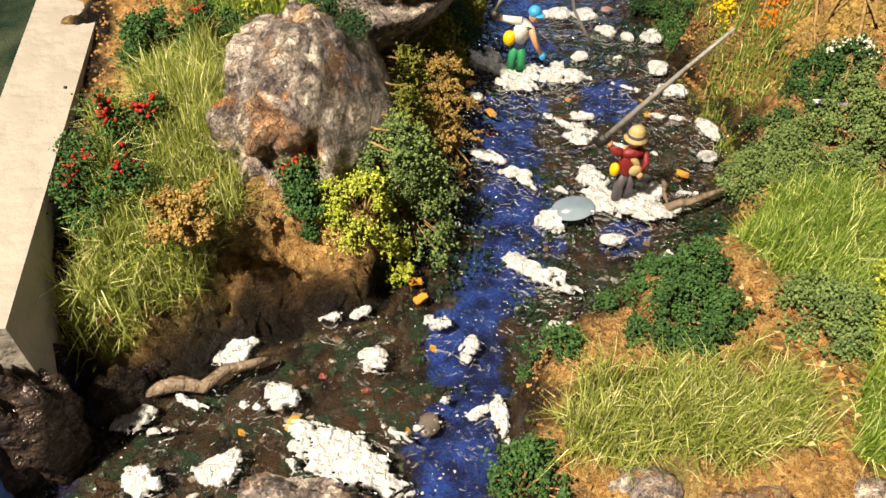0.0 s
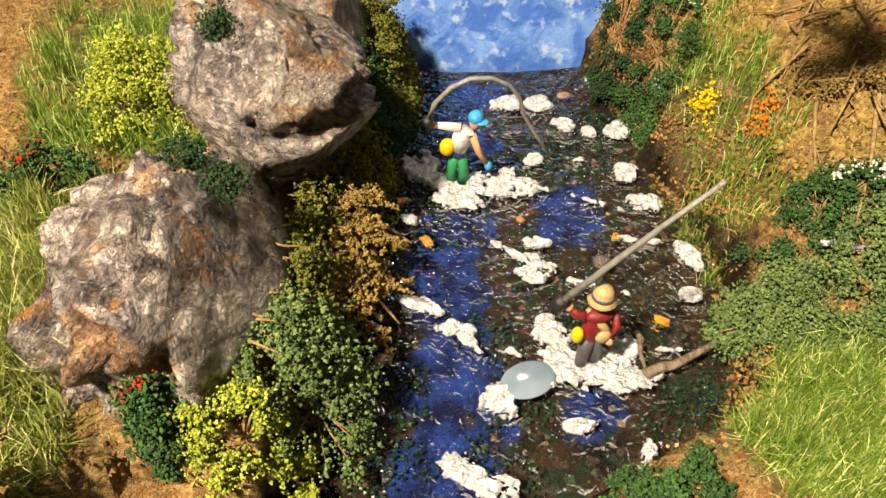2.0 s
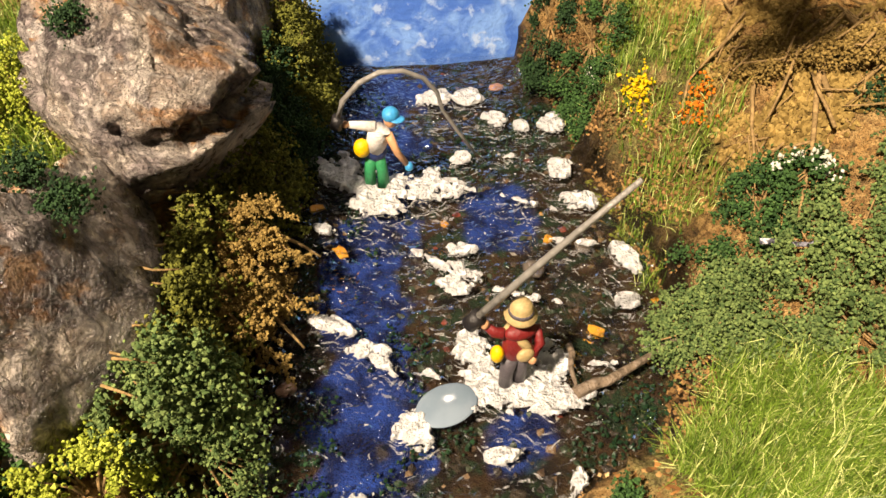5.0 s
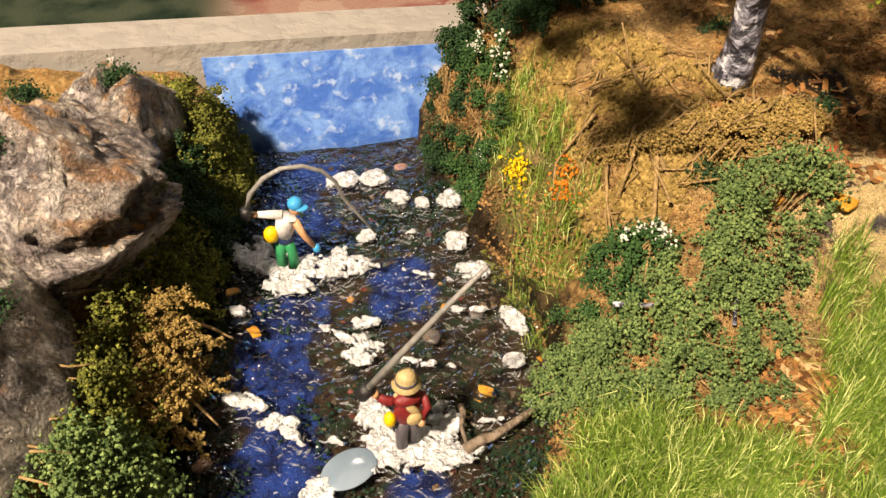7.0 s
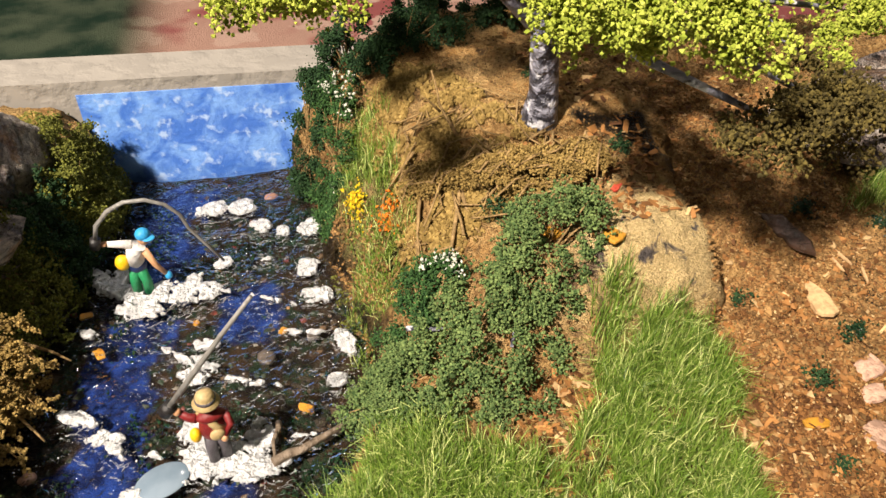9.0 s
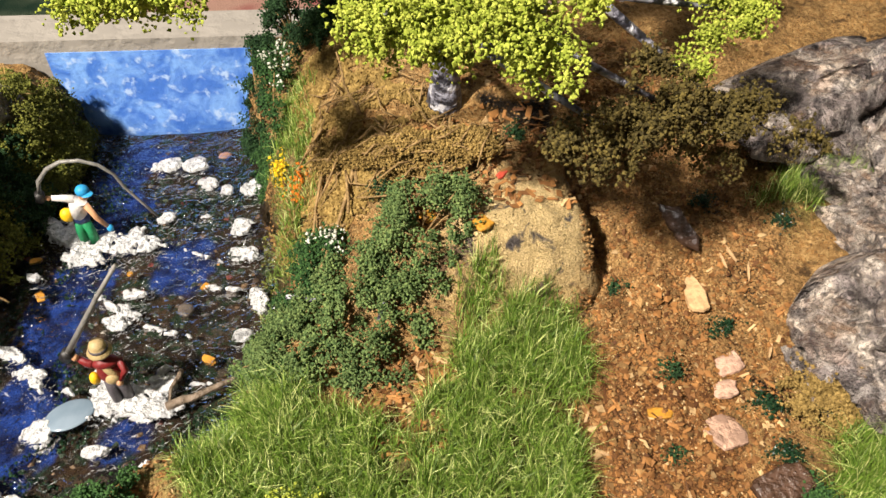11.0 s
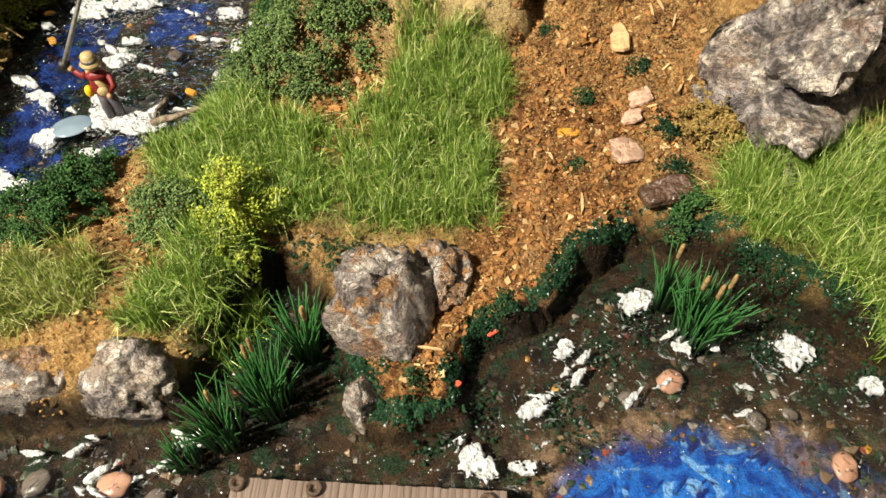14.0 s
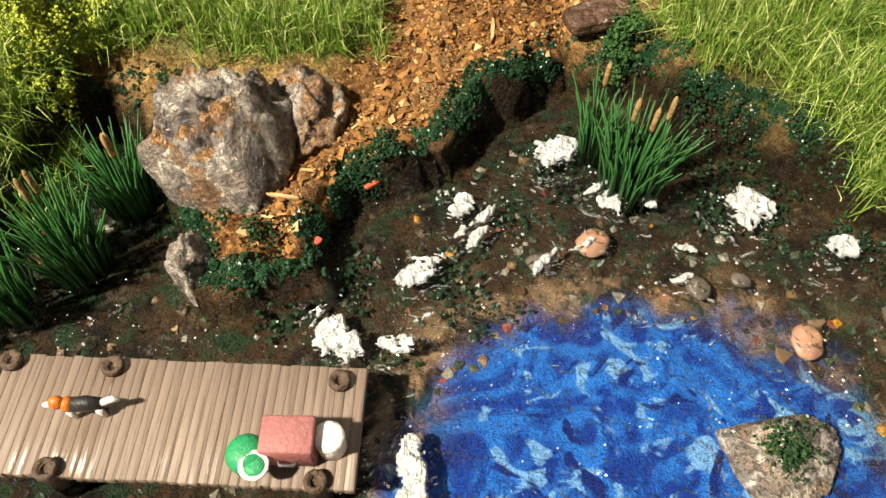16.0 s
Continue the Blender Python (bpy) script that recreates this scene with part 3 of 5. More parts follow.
boulder((0.72, 13.65, 2.3), (1.3, 2.1, 1.85), 1, "large grey and ochre boulder on the grassy west bank", turn=-28, tilt=-8,
        foot=((0.9, 0.1, -0.7), (0.5, 1.05, 0.75), 31))
boulder((1.6, 17.3, 2.5), (1.5, 1.65, 2.3), 2, "tall layered grey boulder with orange ledges and moss on top", turn=10, strata=0.42, lump=0.2)
boulder((2.2, 20.4, 1.7), (1.3, 1.8, 2.2), 3, "dark grey boulder by the blue back board", turn=-20, strata=0.3)
boulder((13.05, 7.6, 0.3), (0.98, 1.2, 1.7), 4, "grey boulder with an orange cap beside the reeds", turn=15)
boulder((14.0, 8.2, 0.3), (0.72, 0.75, 0.85), 5, "small brown rock leaning on a grey boulder")
boulder((12.72, 6.0, 0.05), (0.34, 0.45, 0.75), 6, "small upright rock at the foot of a boulder")
boulder((8.7, 6.6, 0.2), (1.0, 0.8, 1.0), 7, "rough grey rock at the edge of the water", material=ROCK_GREY)
boulder((7.0, 6.7, 0.2), (1.1, 0.8, 0.95), 8, "broad grey rock with an ochre top at the water")
boulder((5.6, 7.0, 0.3), (0.9, 0.8, 0.7), 9, "pinkish brown rock on the grassy shore")
boulder((0.95, 6.95, 0.0), (1.0, 0.6, 1.35), 10, "ochre rock standing in the stream")
boulder((21.7, 12.6, 1.5), (2.6, 1.9, 1.8), 11, "long grey rock outcrop with white veins", turn=20, lump=0.62, material=ROCK_GREY, strata=0.35)
boulder((23.8, 14.2, 1.8), (2.5, 2.3, 2.4), 12, "grey rock outcrop above the track", turn=-15, lump=0.62, material=ROCK_GREY, strata=0.35)
boulder((22.6, 18.0, 2.6), (2.9, 1.7, 2.0), 13, "pale veined rock at the top of the slope", turn=-12, lump=0.55, material=ROCK_GREY, strata=0.3)
boulder((19.8, 3.25, -0.2), (0.75, 0.55, 0.25), 14, "low mossy rock awash in the pond", material=ROCK_GREY)


boulder((-3.2, 8.2, 0.35), (1.0, 0.6, 1.85), 16, "dark wet rock at the end of the side board", lump=0.4, material=mat_plain("dark_wet_rock", (0.05, 0.035, 0.027), 0.3, 0.5, 0.8, 3, 0.08))


# ---- grass fibres ----
def blades(count, place, length, width=0.0078, lean=0.7, seed=0):
    """Bent, tapering fibres; place(r) gives x and y."""
    r = np.random.default_rng(seed)
    x, y = place(r, count)
    z = height(x, y) - 0.03
    n = len(x)
    h = length * r.uniform(0.35, 1.35, n) * (0.55 + 0.9 * fbm(x * 1.7, y * 1.7, 93, 3))
    a = r.uniform(0, 2 * math.pi, n)
    tip = np.clip(np.abs(r.normal(0.4, lean * 0.8, n)), 0, 0.95) * h
    w = width * r.uniform(0.7, 1.3, n)
    dx, dy = np.cos(a), np.sin(a)
    b = r.uniform(0, math.pi, n)
    px, py = np.cos(b) * w, np.sin(b) * w
    mx, my, mz = x + dx * tip * 0.3, y + dy * tip * 0.3, z + h * 0.6
    drop = np.sqrt(np.maximum(h * h - tip * tip, (0.25 * h) ** 2))
    tx, ty, tz = x + dx * tip, y + dy * tip, z + drop
    verts = np.stack([np.stack(p, -1) for p in (
        (x - px, y - py, z), (x + px, y + py, z), (mx + px * 0.8, my + py * 0.8, np.minimum(mz, tz)),
        (mx - px * 0.8, my - py * 0.8, np.minimum(mz, tz)), (tx, ty, tz))], 1)
    i = np.arange(n) * 5
    quads = np.stack([i, i + 1, i + 2, i + 3], -1).tolist()
    tris = np.stack([i + 3, i + 2, i + 4], -1).tolist()
    return verts.reshape(-1, 3), quads + tris


def within(poly, ragged=0.5, thin=None):
    xs, ys = [p[0] for p in poly], [p[1] for p in poly]

    def place(r, count):
        x, y = r.uniform(min(xs) - 0.4, max(xs) + 0.4, count), r.uniform(min(ys) - 0.4, max(ys) + 0.4, count)
        d = poly_distance(x, y, poly) + (fbm(x * 1.5, y * 1.5, 81) - 0.5) * 2 * ragged
        keep = d > r.uniform(-0.1, 0.25, count)
        keep &= fbm(x * 2.2, y * 2.2, 91) > r.uniform(0.34, 0.46, count)
        return x[keep], y[keep]

    return place


def grass(poly, density, length, label, seed, width=0.0078, lean=0.7, material=None):
    xs, ys = [p[0] for p in poly], [p[1] for p in poly]
    count = int(1.25 * density * (max(xs) - min(xs) + 0.8) * (max(ys) - min(ys) + 0.8))
    v, f = blades(count, within(poly), length, width, lean, seed)
    solo("grass", v, f, material or GRASS, label=label, category="grass", kind="stuff", smooth_faces=False)


grass(LAWNS[0], 1500, 0.72, "pale green static grass on the west bank", 11, material=GRASS_PALE)
grass(LAWNS[1], 1900, 0.6, "bright green static grass between bushes and track", 12)
grass(LAWNS[2], 1700, 0.70, "green static grass along the south shore", 13, material=GRASS_PALE)
grass(LAWNS[3], 1700, 0.75, "green grass hanging over the reed inlet", 14)
grass(LAWNS[4], 1600, 0.85, "long green static grass above the pond", 15)
grass(LAWNS[5], 900, 0.5, "short green grass between rock outcrops", 16)
grass(LAWNS[6], 700, 0.42, "grass with flowers on the stream slope", 17)
grass(LAWNS[7], 500, 0.55, "green grass behind the boulders", 18)


# ---- flocked bushes ----
def bits(r, c, size, flat=1.0, lo=0.5, hi=1.5):
    """Jittered eight-sided crumbs at the places c."""
    n = len(c)
    s = size * r.uniform(lo, hi, n)
    q = r.normal(size=(n, 4))
    q /= np.linalg.norm(q, axis=1, keepdims=True)
    w, x, y, z = q.T
    rot = np.stack([np.stack([1 - 2 * (y * y + z * z), 2 * (x * y - z * w), 2 * (x * z + y * w)], -1),
                    np.stack([2 * (x * y + z * w), 1 - 2 * (x * x + z * z), 2 * (y * z - x * w)], -1),
                    np.stack([2 * (x * z - y * w), 2 * (y * z + x * w), 1 - 2 * (x * x + y * y)], -1)], 1)
    local = OCTA[0][None] * r.uniform(0.55, 1.45, (n, 6, 1)) * s[:, None, None]
    v = np.einsum("nij,nkj->nki", rot, local) * np.array([1, 1, flat]) + c[:, None, :]
    f = (np.array(OCTA[1])[None] + (np.arange(n) * 6)[:, None, None]).reshape(-1, 3)
    return v.reshape(-1, 3), f.tolist()


def bush(at, size, material, label, seed, flowers=None, flower_name="blossom", count=1500, grain=0.026, group="flocked bushes", name="bush", follow=True):
    r = np.random.default_rng(seed)
    sx, sy, sz = size
    base_z = float(height(at[0], at[1])) if follow else at[2]
    base = thing(name, (at[0], at[1], base_z), label, name.split("_")[0], group)
    lobes = max(16, int(85 * sx * sy) + 12)
    ang, rad = r.uniform(0, 2 * math.pi, lobes), np.sqrt(r.uniform(0, 1, lobes))
    top = sz * np.sqrt(np.maximum(1 - rad ** 2, 0.06)) * r.uniform(0.25, 1.2, lobes)
    edge = 1 + 0.6 * (vnoise(np.cos(ang) * 1.5 + seed, np.sin(ang) * 1.5 + seed, 5) - 0.5)
    centres = np.stack([rad * edge * np.cos(ang) * sx, rad * edge * np.sin(ang) * sy, top], -1)
    if follow:
        centres[:, 2] += np.maximum(height(at[0] + centres[:, 0], at[1] + centres[:, 1]), 0.0) - base_z
    full = fbm(centres[:, 0] * 2.3 + seed, centres[:, 1] * 2.3, 97, 2) > 0.39
    if full.sum() > 8:
        centres, lobes = centres[full], int(full.sum())
    per = max(12, int(count * 2.6 / lobes))
    cloud = np.repeat(centres, per, 0) + r.normal(size=(lobes * per, 3)) * r.uniform(0.03, 0.15, (lobes, 3)).repeat(per, 0)
    part("foliage", *bits(r, cloud, grain * 0.95), material, base, smooth_faces=False)
    soup = Soup()
    for c in centres[:26]:
        mid = c * np.array([0.4, 0.4, 0.5]) + r.normal(size=3) * 0.03
        soup.add(*tube([(0, 0, -0.1), mid, c], [0.025, 0.018, 0.01], 4))
    part("stem", *soup.data(), TWIG, base)
    if flowers:
        best = np.argsort(-centres[:, 2])[:max(4, lobes // 6)]
        part(flower_name, *bits(r, np.repeat(centres[best], 12, 0) + [0, 0, 0.08] + r.normal(size=(12 * len(best), 3)) * 0.06, grain * 1.3), flowers, base)
    return base


bush((-2.3, 12.4, 2.5), (0.9, 1.0, 0.8), GREEN, "dark green bush with red blossom by the side board", 21, RED)
bush((-2.2, 11.3, 2.4), (0.8, 0.7, 0.7), GREEN, "dark green bush with small red blossom", 22, RED)
bush((-2.3, 15.0, 2.6), (0.6, 0.55, 0.7), GREEN, "small round dark green bush", 23)
bush((-1.2, 15.2, 2.6), (0.65, 0.55, 0.75), GREEN, "small dark green bush with red blossom", 24, RED)
bush((0.65, 11.75, 1.5), (0.5, 0.38, 0.5), GREEN, "dark green bush below the boulder", 25, RED)
bush((1.65, 11.75, 1.0), (0.9, 0.5, 0.6), LIME, "lime green bush on the bank edge", 26)
bush((2.4, 12.75, 0.7), (0.8, 1.0, 1.0), MID, "green bush under the large boulder", 27)
bush((-0.2, 17.5, 2.9), (1.2, 1.3, 1.1), LIME, "bright lime bush beside tall boulders", 29, count=2200)
bush((3.0, 15.6, 0.2), (0.5, 0.8, 1.2), BROWN, "ochre dry bush hanging over the stream", 30)
bush((3.0, 17.6, 0.3), (0.6, 0.9, 1.7), OLIVE, "olive bush between boulder and stream", 31, count=2000)
bush((3.6, 20.6, 0.3), (0.7, 1.2, 1.9), OLIVE, "olive green bush at the back of the stream", 32, count=2400)
bush((6.7, 9.75, 0.5), (1.1, 0.75, 0.65), GREEN, "spreading dark green shore bush", 33, count=2400)
bush((9.7, 14.1, 0.8), (0.7, 0.95, 0.5), MID, "low green bush along the stream bank", 54, count=2400)
bush((7.1, 11.0, 0.5), (0.6, 0.45, 0.5), GREEN, "dark green bush at the water's edge", 34)
bush((4.6, 9.5, 0.2), (0.4, 0.35, 0.4), GREEN, "little dark green bush on the shore", 35, count=600)
bush((4.0, 7.3, 0.2), (0.5, 0.5, 0.5), GREEN, "dark green bush on the shore corner", 36, count=800)
bush((9.1, 9.6, 0.7), (0.9, 0.7, 0.7), MID, "grey green bush in the shore grass", 37, count=1800)
bush((10.45, 9.35, 0.8), (0.75, 1.05, 1.15), LIME, "yellow green bush in the grass", 38, count=2000)
bush((11.0, 13.5, 1.1), (1.75, 1.45, 0.8), MID, "wide green bush on the middle bank", 39, count=5200)
bush((12.8, 14.5, 1.6), (1.1, 0.9, 0.9), MID, "dense green bush beside the sandy rock", 40, count=2600)
bush((10.6, 15.0, 1.2), (0.8, 0.7, 0.6), GREEN, "low dark green bush with white blossom", 41, WHITE_FLOWER, count=1600)
bush((9.7, 20.6, 0.7), (0.6, 1.3, 1.2), GREEN, "dark green bush with white blossom near the back board", 42, WHITE_FLOWER, count=2000)
bush((10.3, 22.4, 1.6), (1.0, 0.5, 1.3), HEDGE, "dark green hedge against the back board", 43, count=2200)
bush((12.6, 22.2, 2.6), (1.6, 0.5, 1.0), HEDGE, "dark green hedge along the back board", 44, count=2600)
bush((9.15, 21.9, 0.3), (0.45, 0.8, 1.2), HEDGE, "dark green hedge where the stream meets the board", 49, count=2000)
bush((9.4, 19.9, 0.3), (0.35, 0.7, 0.5), GREEN, "dark green bush with white blossom over the stream", 50, WHITE_FLOWER, count=1200)
bush((3.95, 22.2, 0.3), (0.45, 0.8, 1.0), OLIVE, "olive bush in the corner by the board", 51, count=1600)
bush((11.6, 21.3, 2.6), (1.5, 0.55, 1.0), HEDGE, "dark green hedge below the back board", 52, count=2600)
bush((14.6, 21.9, 2.6), (1.6, 0.5, 0.8), HEDGE, "low dark green hedge behind the tree", 53, count=2000)
bush((9.95, 18.6, 1.0), (0.13, 0.5, 0.3), YELLOW, "yellow flowers on the stream slope", 45, count=90, grain=0.034)
bush((10.45, 17.3, 1.3), (0.12, 0.34, 0.28), ORANGE, "orange flowers on the stream slope", 46, count=80, grain=0.032)
bush((20.0, 11.1, 1.2), (1.2, 0.5, 0.7), BROWN, "dry ochre scrub at the foot of the outcrop", 47, count=1500)
bush((19.0, 9.6, 0.8), (0.4, 0.35, 0.4), GREEN, "small dark green bush above the cove", 48, count=600)


def hanging(at, along, material, label, seed, count=5200, drop=1.0, out=0.35, grain=0.028):
    """Growth that hangs down a bank from its rim: at is the middle of the rim, along its half length, drop the share of the height it covers."""
    r = np.random.default_rng(seed)
    x0, y0 = at
    base = thing("hanging_bush", (x0, y0, 0.0), label, "bush", "bushes hanging down the bank")
    n = 70
    t, down = r.uniform(-1, 1, n), r.random(n)
    y = y0 + t * along + r.normal(0, 0.08, n)
    rim = np.interp(y, [p[1] for p in WEST[6:15]], [p[0] for p in WEST[6:15]])
    x = rim - 0.55 + 0.75 * down + r.uniform(0, out, n) * np.sqrt(1 - t * t)
    z = 2.0 * (1 - down * drop) + r.normal(0, 0.14, n) + 0.1
    centres = np.stack([x - x0, y - y0, np.maximum(z, 0.02)], -1)
    per = count // n
    cloud = np.repeat(centres, per, 0) + r.normal(size=(n * per, 3)) * r.uniform(0.03, 0.17, (n, 3)).repeat(per, 0)
    part("foliage", *bits(r, cloud, grain), material, base, smooth_faces=False)
    soup = Soup()
    for c in centres[::3]:
        root = np.array([c[0] - 0.5, c[1] * 0.7, c[2] + 0.1])
        soup.add(*tube([root, (root + c) / 2 + r.normal(size=3) * 0.05, c], [0.025, 0.02, 0.01], 4))
    part("stem", *soup.data(), TWIG, base)


hanging((2.4, 13.1), 0.65, MID, "green bush hanging over the bank under a boulder", 801, 5400, 0.65, 0.45)
hanging((2.6, 14.3), 0.8, OLIVE, "olive bush hanging down the bank", 802, 3000, 0.8)
hanging((2.7, 15.8), 0.9, OLIVE, "olive bush hanging between two boulders", 803, 4200, 0.9)
hanging((3.1, 17.5), 1.0, OLIVE, "olive green bush down the bank by the stream", 804, 5200, 1.0)
hanging((3.6, 19.4), 1.0, HEDGE, "dark green bush hanging in the boulder's shade", 805, 6500, 1.0)
hanging((3.9, 21.2), 1.1, OLIVE, "olive bush hanging by the blue board", 806, 6500, 1.0)


def fern_spray(at, aims, label, seed, material=None, grain=0.024):
    """Bent stems with crumbs along them and on short side shoots."""
    r = np.random.default_rng(seed)
    base = thing("dry_fern", at, label, "fern", "dry ferns")
    cloud = []
    for aim in aims:
        aim = np.array(aim, float)
        mid = aim * 0.5 + [0, 0, 0.22] + r.normal(size=3) * 0.08
        t = np.linspace(0, 1, 9)[:, None]
        line = 2 * t * (1 - t) * mid + t * t * aim
        part("stem", *tube(line, np.linspace(0.03, 0.012, 9), 5), TWIG, base)
        for p in line[2:]:
            for _ in range(4):
                side = r.normal(size=3) * [0.16, 0.16, 0.10]
                for k in np.linspace(0.2, 1, 5):
                    cloud.append(p + side * k + r.normal(size=(6, 3)) * 0.025)
    part("foliage", *bits(r, np.concatenate(cloud), grain), material or BROWN, base, smooth_faces=False)


fern_spray((2.4, 16.0, 1.6), [(1.1, 0.2, -0.1), (0.9, -0.4, -0.5), (1.2, -1.0, -1.0), (0.8, -1.3, -1.1), (1.3, -0.3, -0.7), (0.5, -0.9, -0.4)], "ochre dry fern drooping over the stream", 811)
fern_spray((2.3, 14.9, 1.4), [(0.9, -0.3, -0.6), (1.1, -0.8, -1.1), (0.7, 0.4, -0.4), (1.2, 0.1, -0.9)], "ochre dry fern below the boulder", 812)
fern_spray((-0.9, 10.5, 2.1), [(0.3, 0.2, 0.8), (-0.3, 0.1, 0.8), (0.1, -0.3, 0.7), (0.4, -0.2, 0.5), (-0.2, -0.3, 0.5)], "dry ochre fern standing in pale grass", 813)
fern_spray((19.6, 11.2, 1.3), [(0.9, -0.3, 0.25), (1.5, -0.5, 0.2), (0.5, -0.4, 0.3), (-0.4, -0.3, 0.2), (0.2, 0.3, 0.4), (0.9, 0.3, 0.5)], "ochre fern at the foot of the grey outcrop", 814)


def root_mat():
    """A thick turf of dry roots that juts out over the hillside."""
    r = np.random.default_rng(821)
    base = thing("root_mat", (12.7, 16.2, 3.3), "matted dry ochre roots jutting over the hillside", "roots")
    line = np.array([(-1.7, 0.9), (-1.0, 0.3), (-0.3, -0.1), (0.5, -0.2), (1.2, 0.0), (1.7, 0.1)])
    n = 320
    t = r.uniform(0, len(line) - 1.001, n)
    k = t.astype(int)
    xy = line[k] + (line[k + 1] - line[k]) * (t - k)[:, None] + np.stack([r.normal(0, 0.08, n), r.uniform(-0.35, 0.45, n)], -1)
    ground = height(xy[:, 0] + 12.7, xy[:, 1] + 16.2) - 3.3
    lift = 0.30 + 0.28 * fbm(xy[:, 0] * 2, xy[:, 1] * 2 + 9, 99, 3) - 0.25 * smooth(0.2, 0.5, np.abs(xy[:, 1]))
    centres = np.stack([xy[:, 0], xy[:, 1], ground + lift], -1)
    cloud = np.repeat(centres, 40, 0) + r.normal(size=(n * 40, 3)) * [0.10, 0.07, 0.05]
    part("matted_fibre", *bits(r, cloud, 0.024), BROWN, base, smooth_faces=False)
    for c in centres[:46]:
        a = r.normal(0.15, 0.35)
        d = np.array([math.cos(a), math.sin(a), 0.0]) * r.uniform(0.4, 0.9)
        part("root", *tube([c - d * 0.6, c + r.normal(size=3) * 0.08 + [0, 0, 0.06], c + d * 0.6 + [0, 0, r.normal() * 0.1]], [0.014, 0.024, 0.012], 5), TWIG, base)


root_mat()


# ---- foam on the water ----
def foam(x, y, rx, ry, seed, turn=0.0, thick=0.042, label="lumpy white painted foam on the water"):
    step = 0.02
    us, vs = np.arange(-1.9 * rx, 1.9 * rx, step), np.arange(-1.9 * ry - 0.06, 1.9 * ry + 0.06, step)
    u, v = np.meshgrid(us, vs)
    wu, wv = u + 0.16 * (fbm(u * 4, v * 4 + seed, 103, 2) - 0.5), v + 0.16 * (fbm(u * 4 + seed, v * 4, 105, 2) - 0.5)
    thin = ry < 0.1
    lace = np.abs(fbm(wu * 3.4 + seed * 1.7, wv * 5.4, 101, 4) - 0.5)
    q = 1.0 - 0.8 * (u / rx) ** 2 - 0.8 * (v / ry) ** 2 + (4.2 if thin else 2.1) * (fbm(wu * (6.0 if thin else 2.8) + seed * 0.9, wv * (8.0 if thin else 4.4), 107, 5) - 0.5) - 0.45 * np.clip(0.05 - lace, 0, 1) / 0.05
    z = thick * np.sqrt(np.clip(q - 0.2, 0, 1.2)) * (0.1 + 1.7 * fbm(u * 6 + seed, v * 6, 111, 4))
    on = q > 0.2
    cell = on[:-1, :-1] & on[:-1, 1:] & on[1:, 1:] & on[1:, :-1]
    full = np.zeros(on.shape, int)
    for a, b in ((0, 0), (0, 1), (1, 0), (1, 1)):
        full[a:a + cell.shape[0], b:b + cell.shape[1]] += cell
    z = np.where(full == 4, z + 0.022, -0.02)
    number = np.cumsum((full > 0).ravel()).reshape(full.shape) - 1
    verts = np.stack([u, v, z], -1)[full > 0]
    faces = np.stack([number[:-1, :-1], number[:-1, 1:], number[1:, 1:], number[1:, :-1]], -1)[cell].tolist()
    return solo("foam_patch", turn_z(verts, turn), faces, FOAM, (x, y, 0.0), label, "foam", "foam patches on the water")


for k, (x, y, rx, ry, turn) in enumerate([
        (-0.5, 10.0, 0.45, 0.28, 30), (1.0, 10.75, 0.3, 0.22, 0), (1.55, 10.75, 0.25, 0.15, 20), (1.8, 9.7, 0.3, 0.28, 0), (0.35, 9.05, 0.3, 0.3, 0),
        (1.3, 8.0, 1.0, 0.45, -25), (-1.9, 8.7, 0.3, 0.25, 30), (-1.5, 7.7, 0.28, 0.3, 0), (-0.4, 7.9, 0.3, 0.3, 20), (3.85, 8.6, 0.14, 0.45, 10),
        (3.4, 9.9, 0.18, 0.28, -20), (2.9, 10.5, 0.32, 0.2, 0), (5.0, 10.4, 0.3, 0.16, 0)]):
    foam(x, y, rx, ry, 200 + k, turn)
for k, (x, y, rx, ry, turn) in enumerate([
        (4.75, 11.75, 0.85, 0.24, -36), (4.4, 18.9, 0.75, 0.5, -40), (5.1, 18.1, 0.62, 0.6, 0), (6.1, 18.3, 0.7, 0.42, 0), (7.7, 20.4, 0.28, 0.3, 0),
        (8.2, 20.1, 0.2, 0.25, 0), (8.9, 20.1, 0.3, 0.4, -20), (8.7, 18.5, 0.3, 0.3, 0), (8.8, 17.5, 0.35, 0.28, 0), (9.25, 16.0, 0.2, 0.5, 10), (9.0, 15.0, 0.25, 0.22, 0),
        (6.3, 15.75, 0.42, 0.42, 0), (6.3, 16.5, 0.3, 0.2, 0), (6.3, 12.5, 0.28, 0.14, 0), (6.7, 13.55, 1.15, 0.5, -18), (6.3, 14.3, 0.3, 0.4, 0), (7.4, 13.9, 0.3, 0.5, 0),
        (5.2, 13.05, 0.3, 0.36, 0), (4.2, 15.0, 0.5, 0.16, -30), (4.6, 14.5, 0.35, 0.2, 0), (8.9, 22.1, 0.35, 0.4, 0), (6.5, 21.3, 0.4, 0.3, 0), (7.3, 21.2, 0.35, 0.3, 0),
        (4.05, 17.3, 0.25, 0.15, -30), (6.8, 19.1, 0.3, 0.2, 20), (7.3, 12.0, 0.14, 0.35, -30)]):
    foam(x, y, rx, ry, 240 + k, turn)
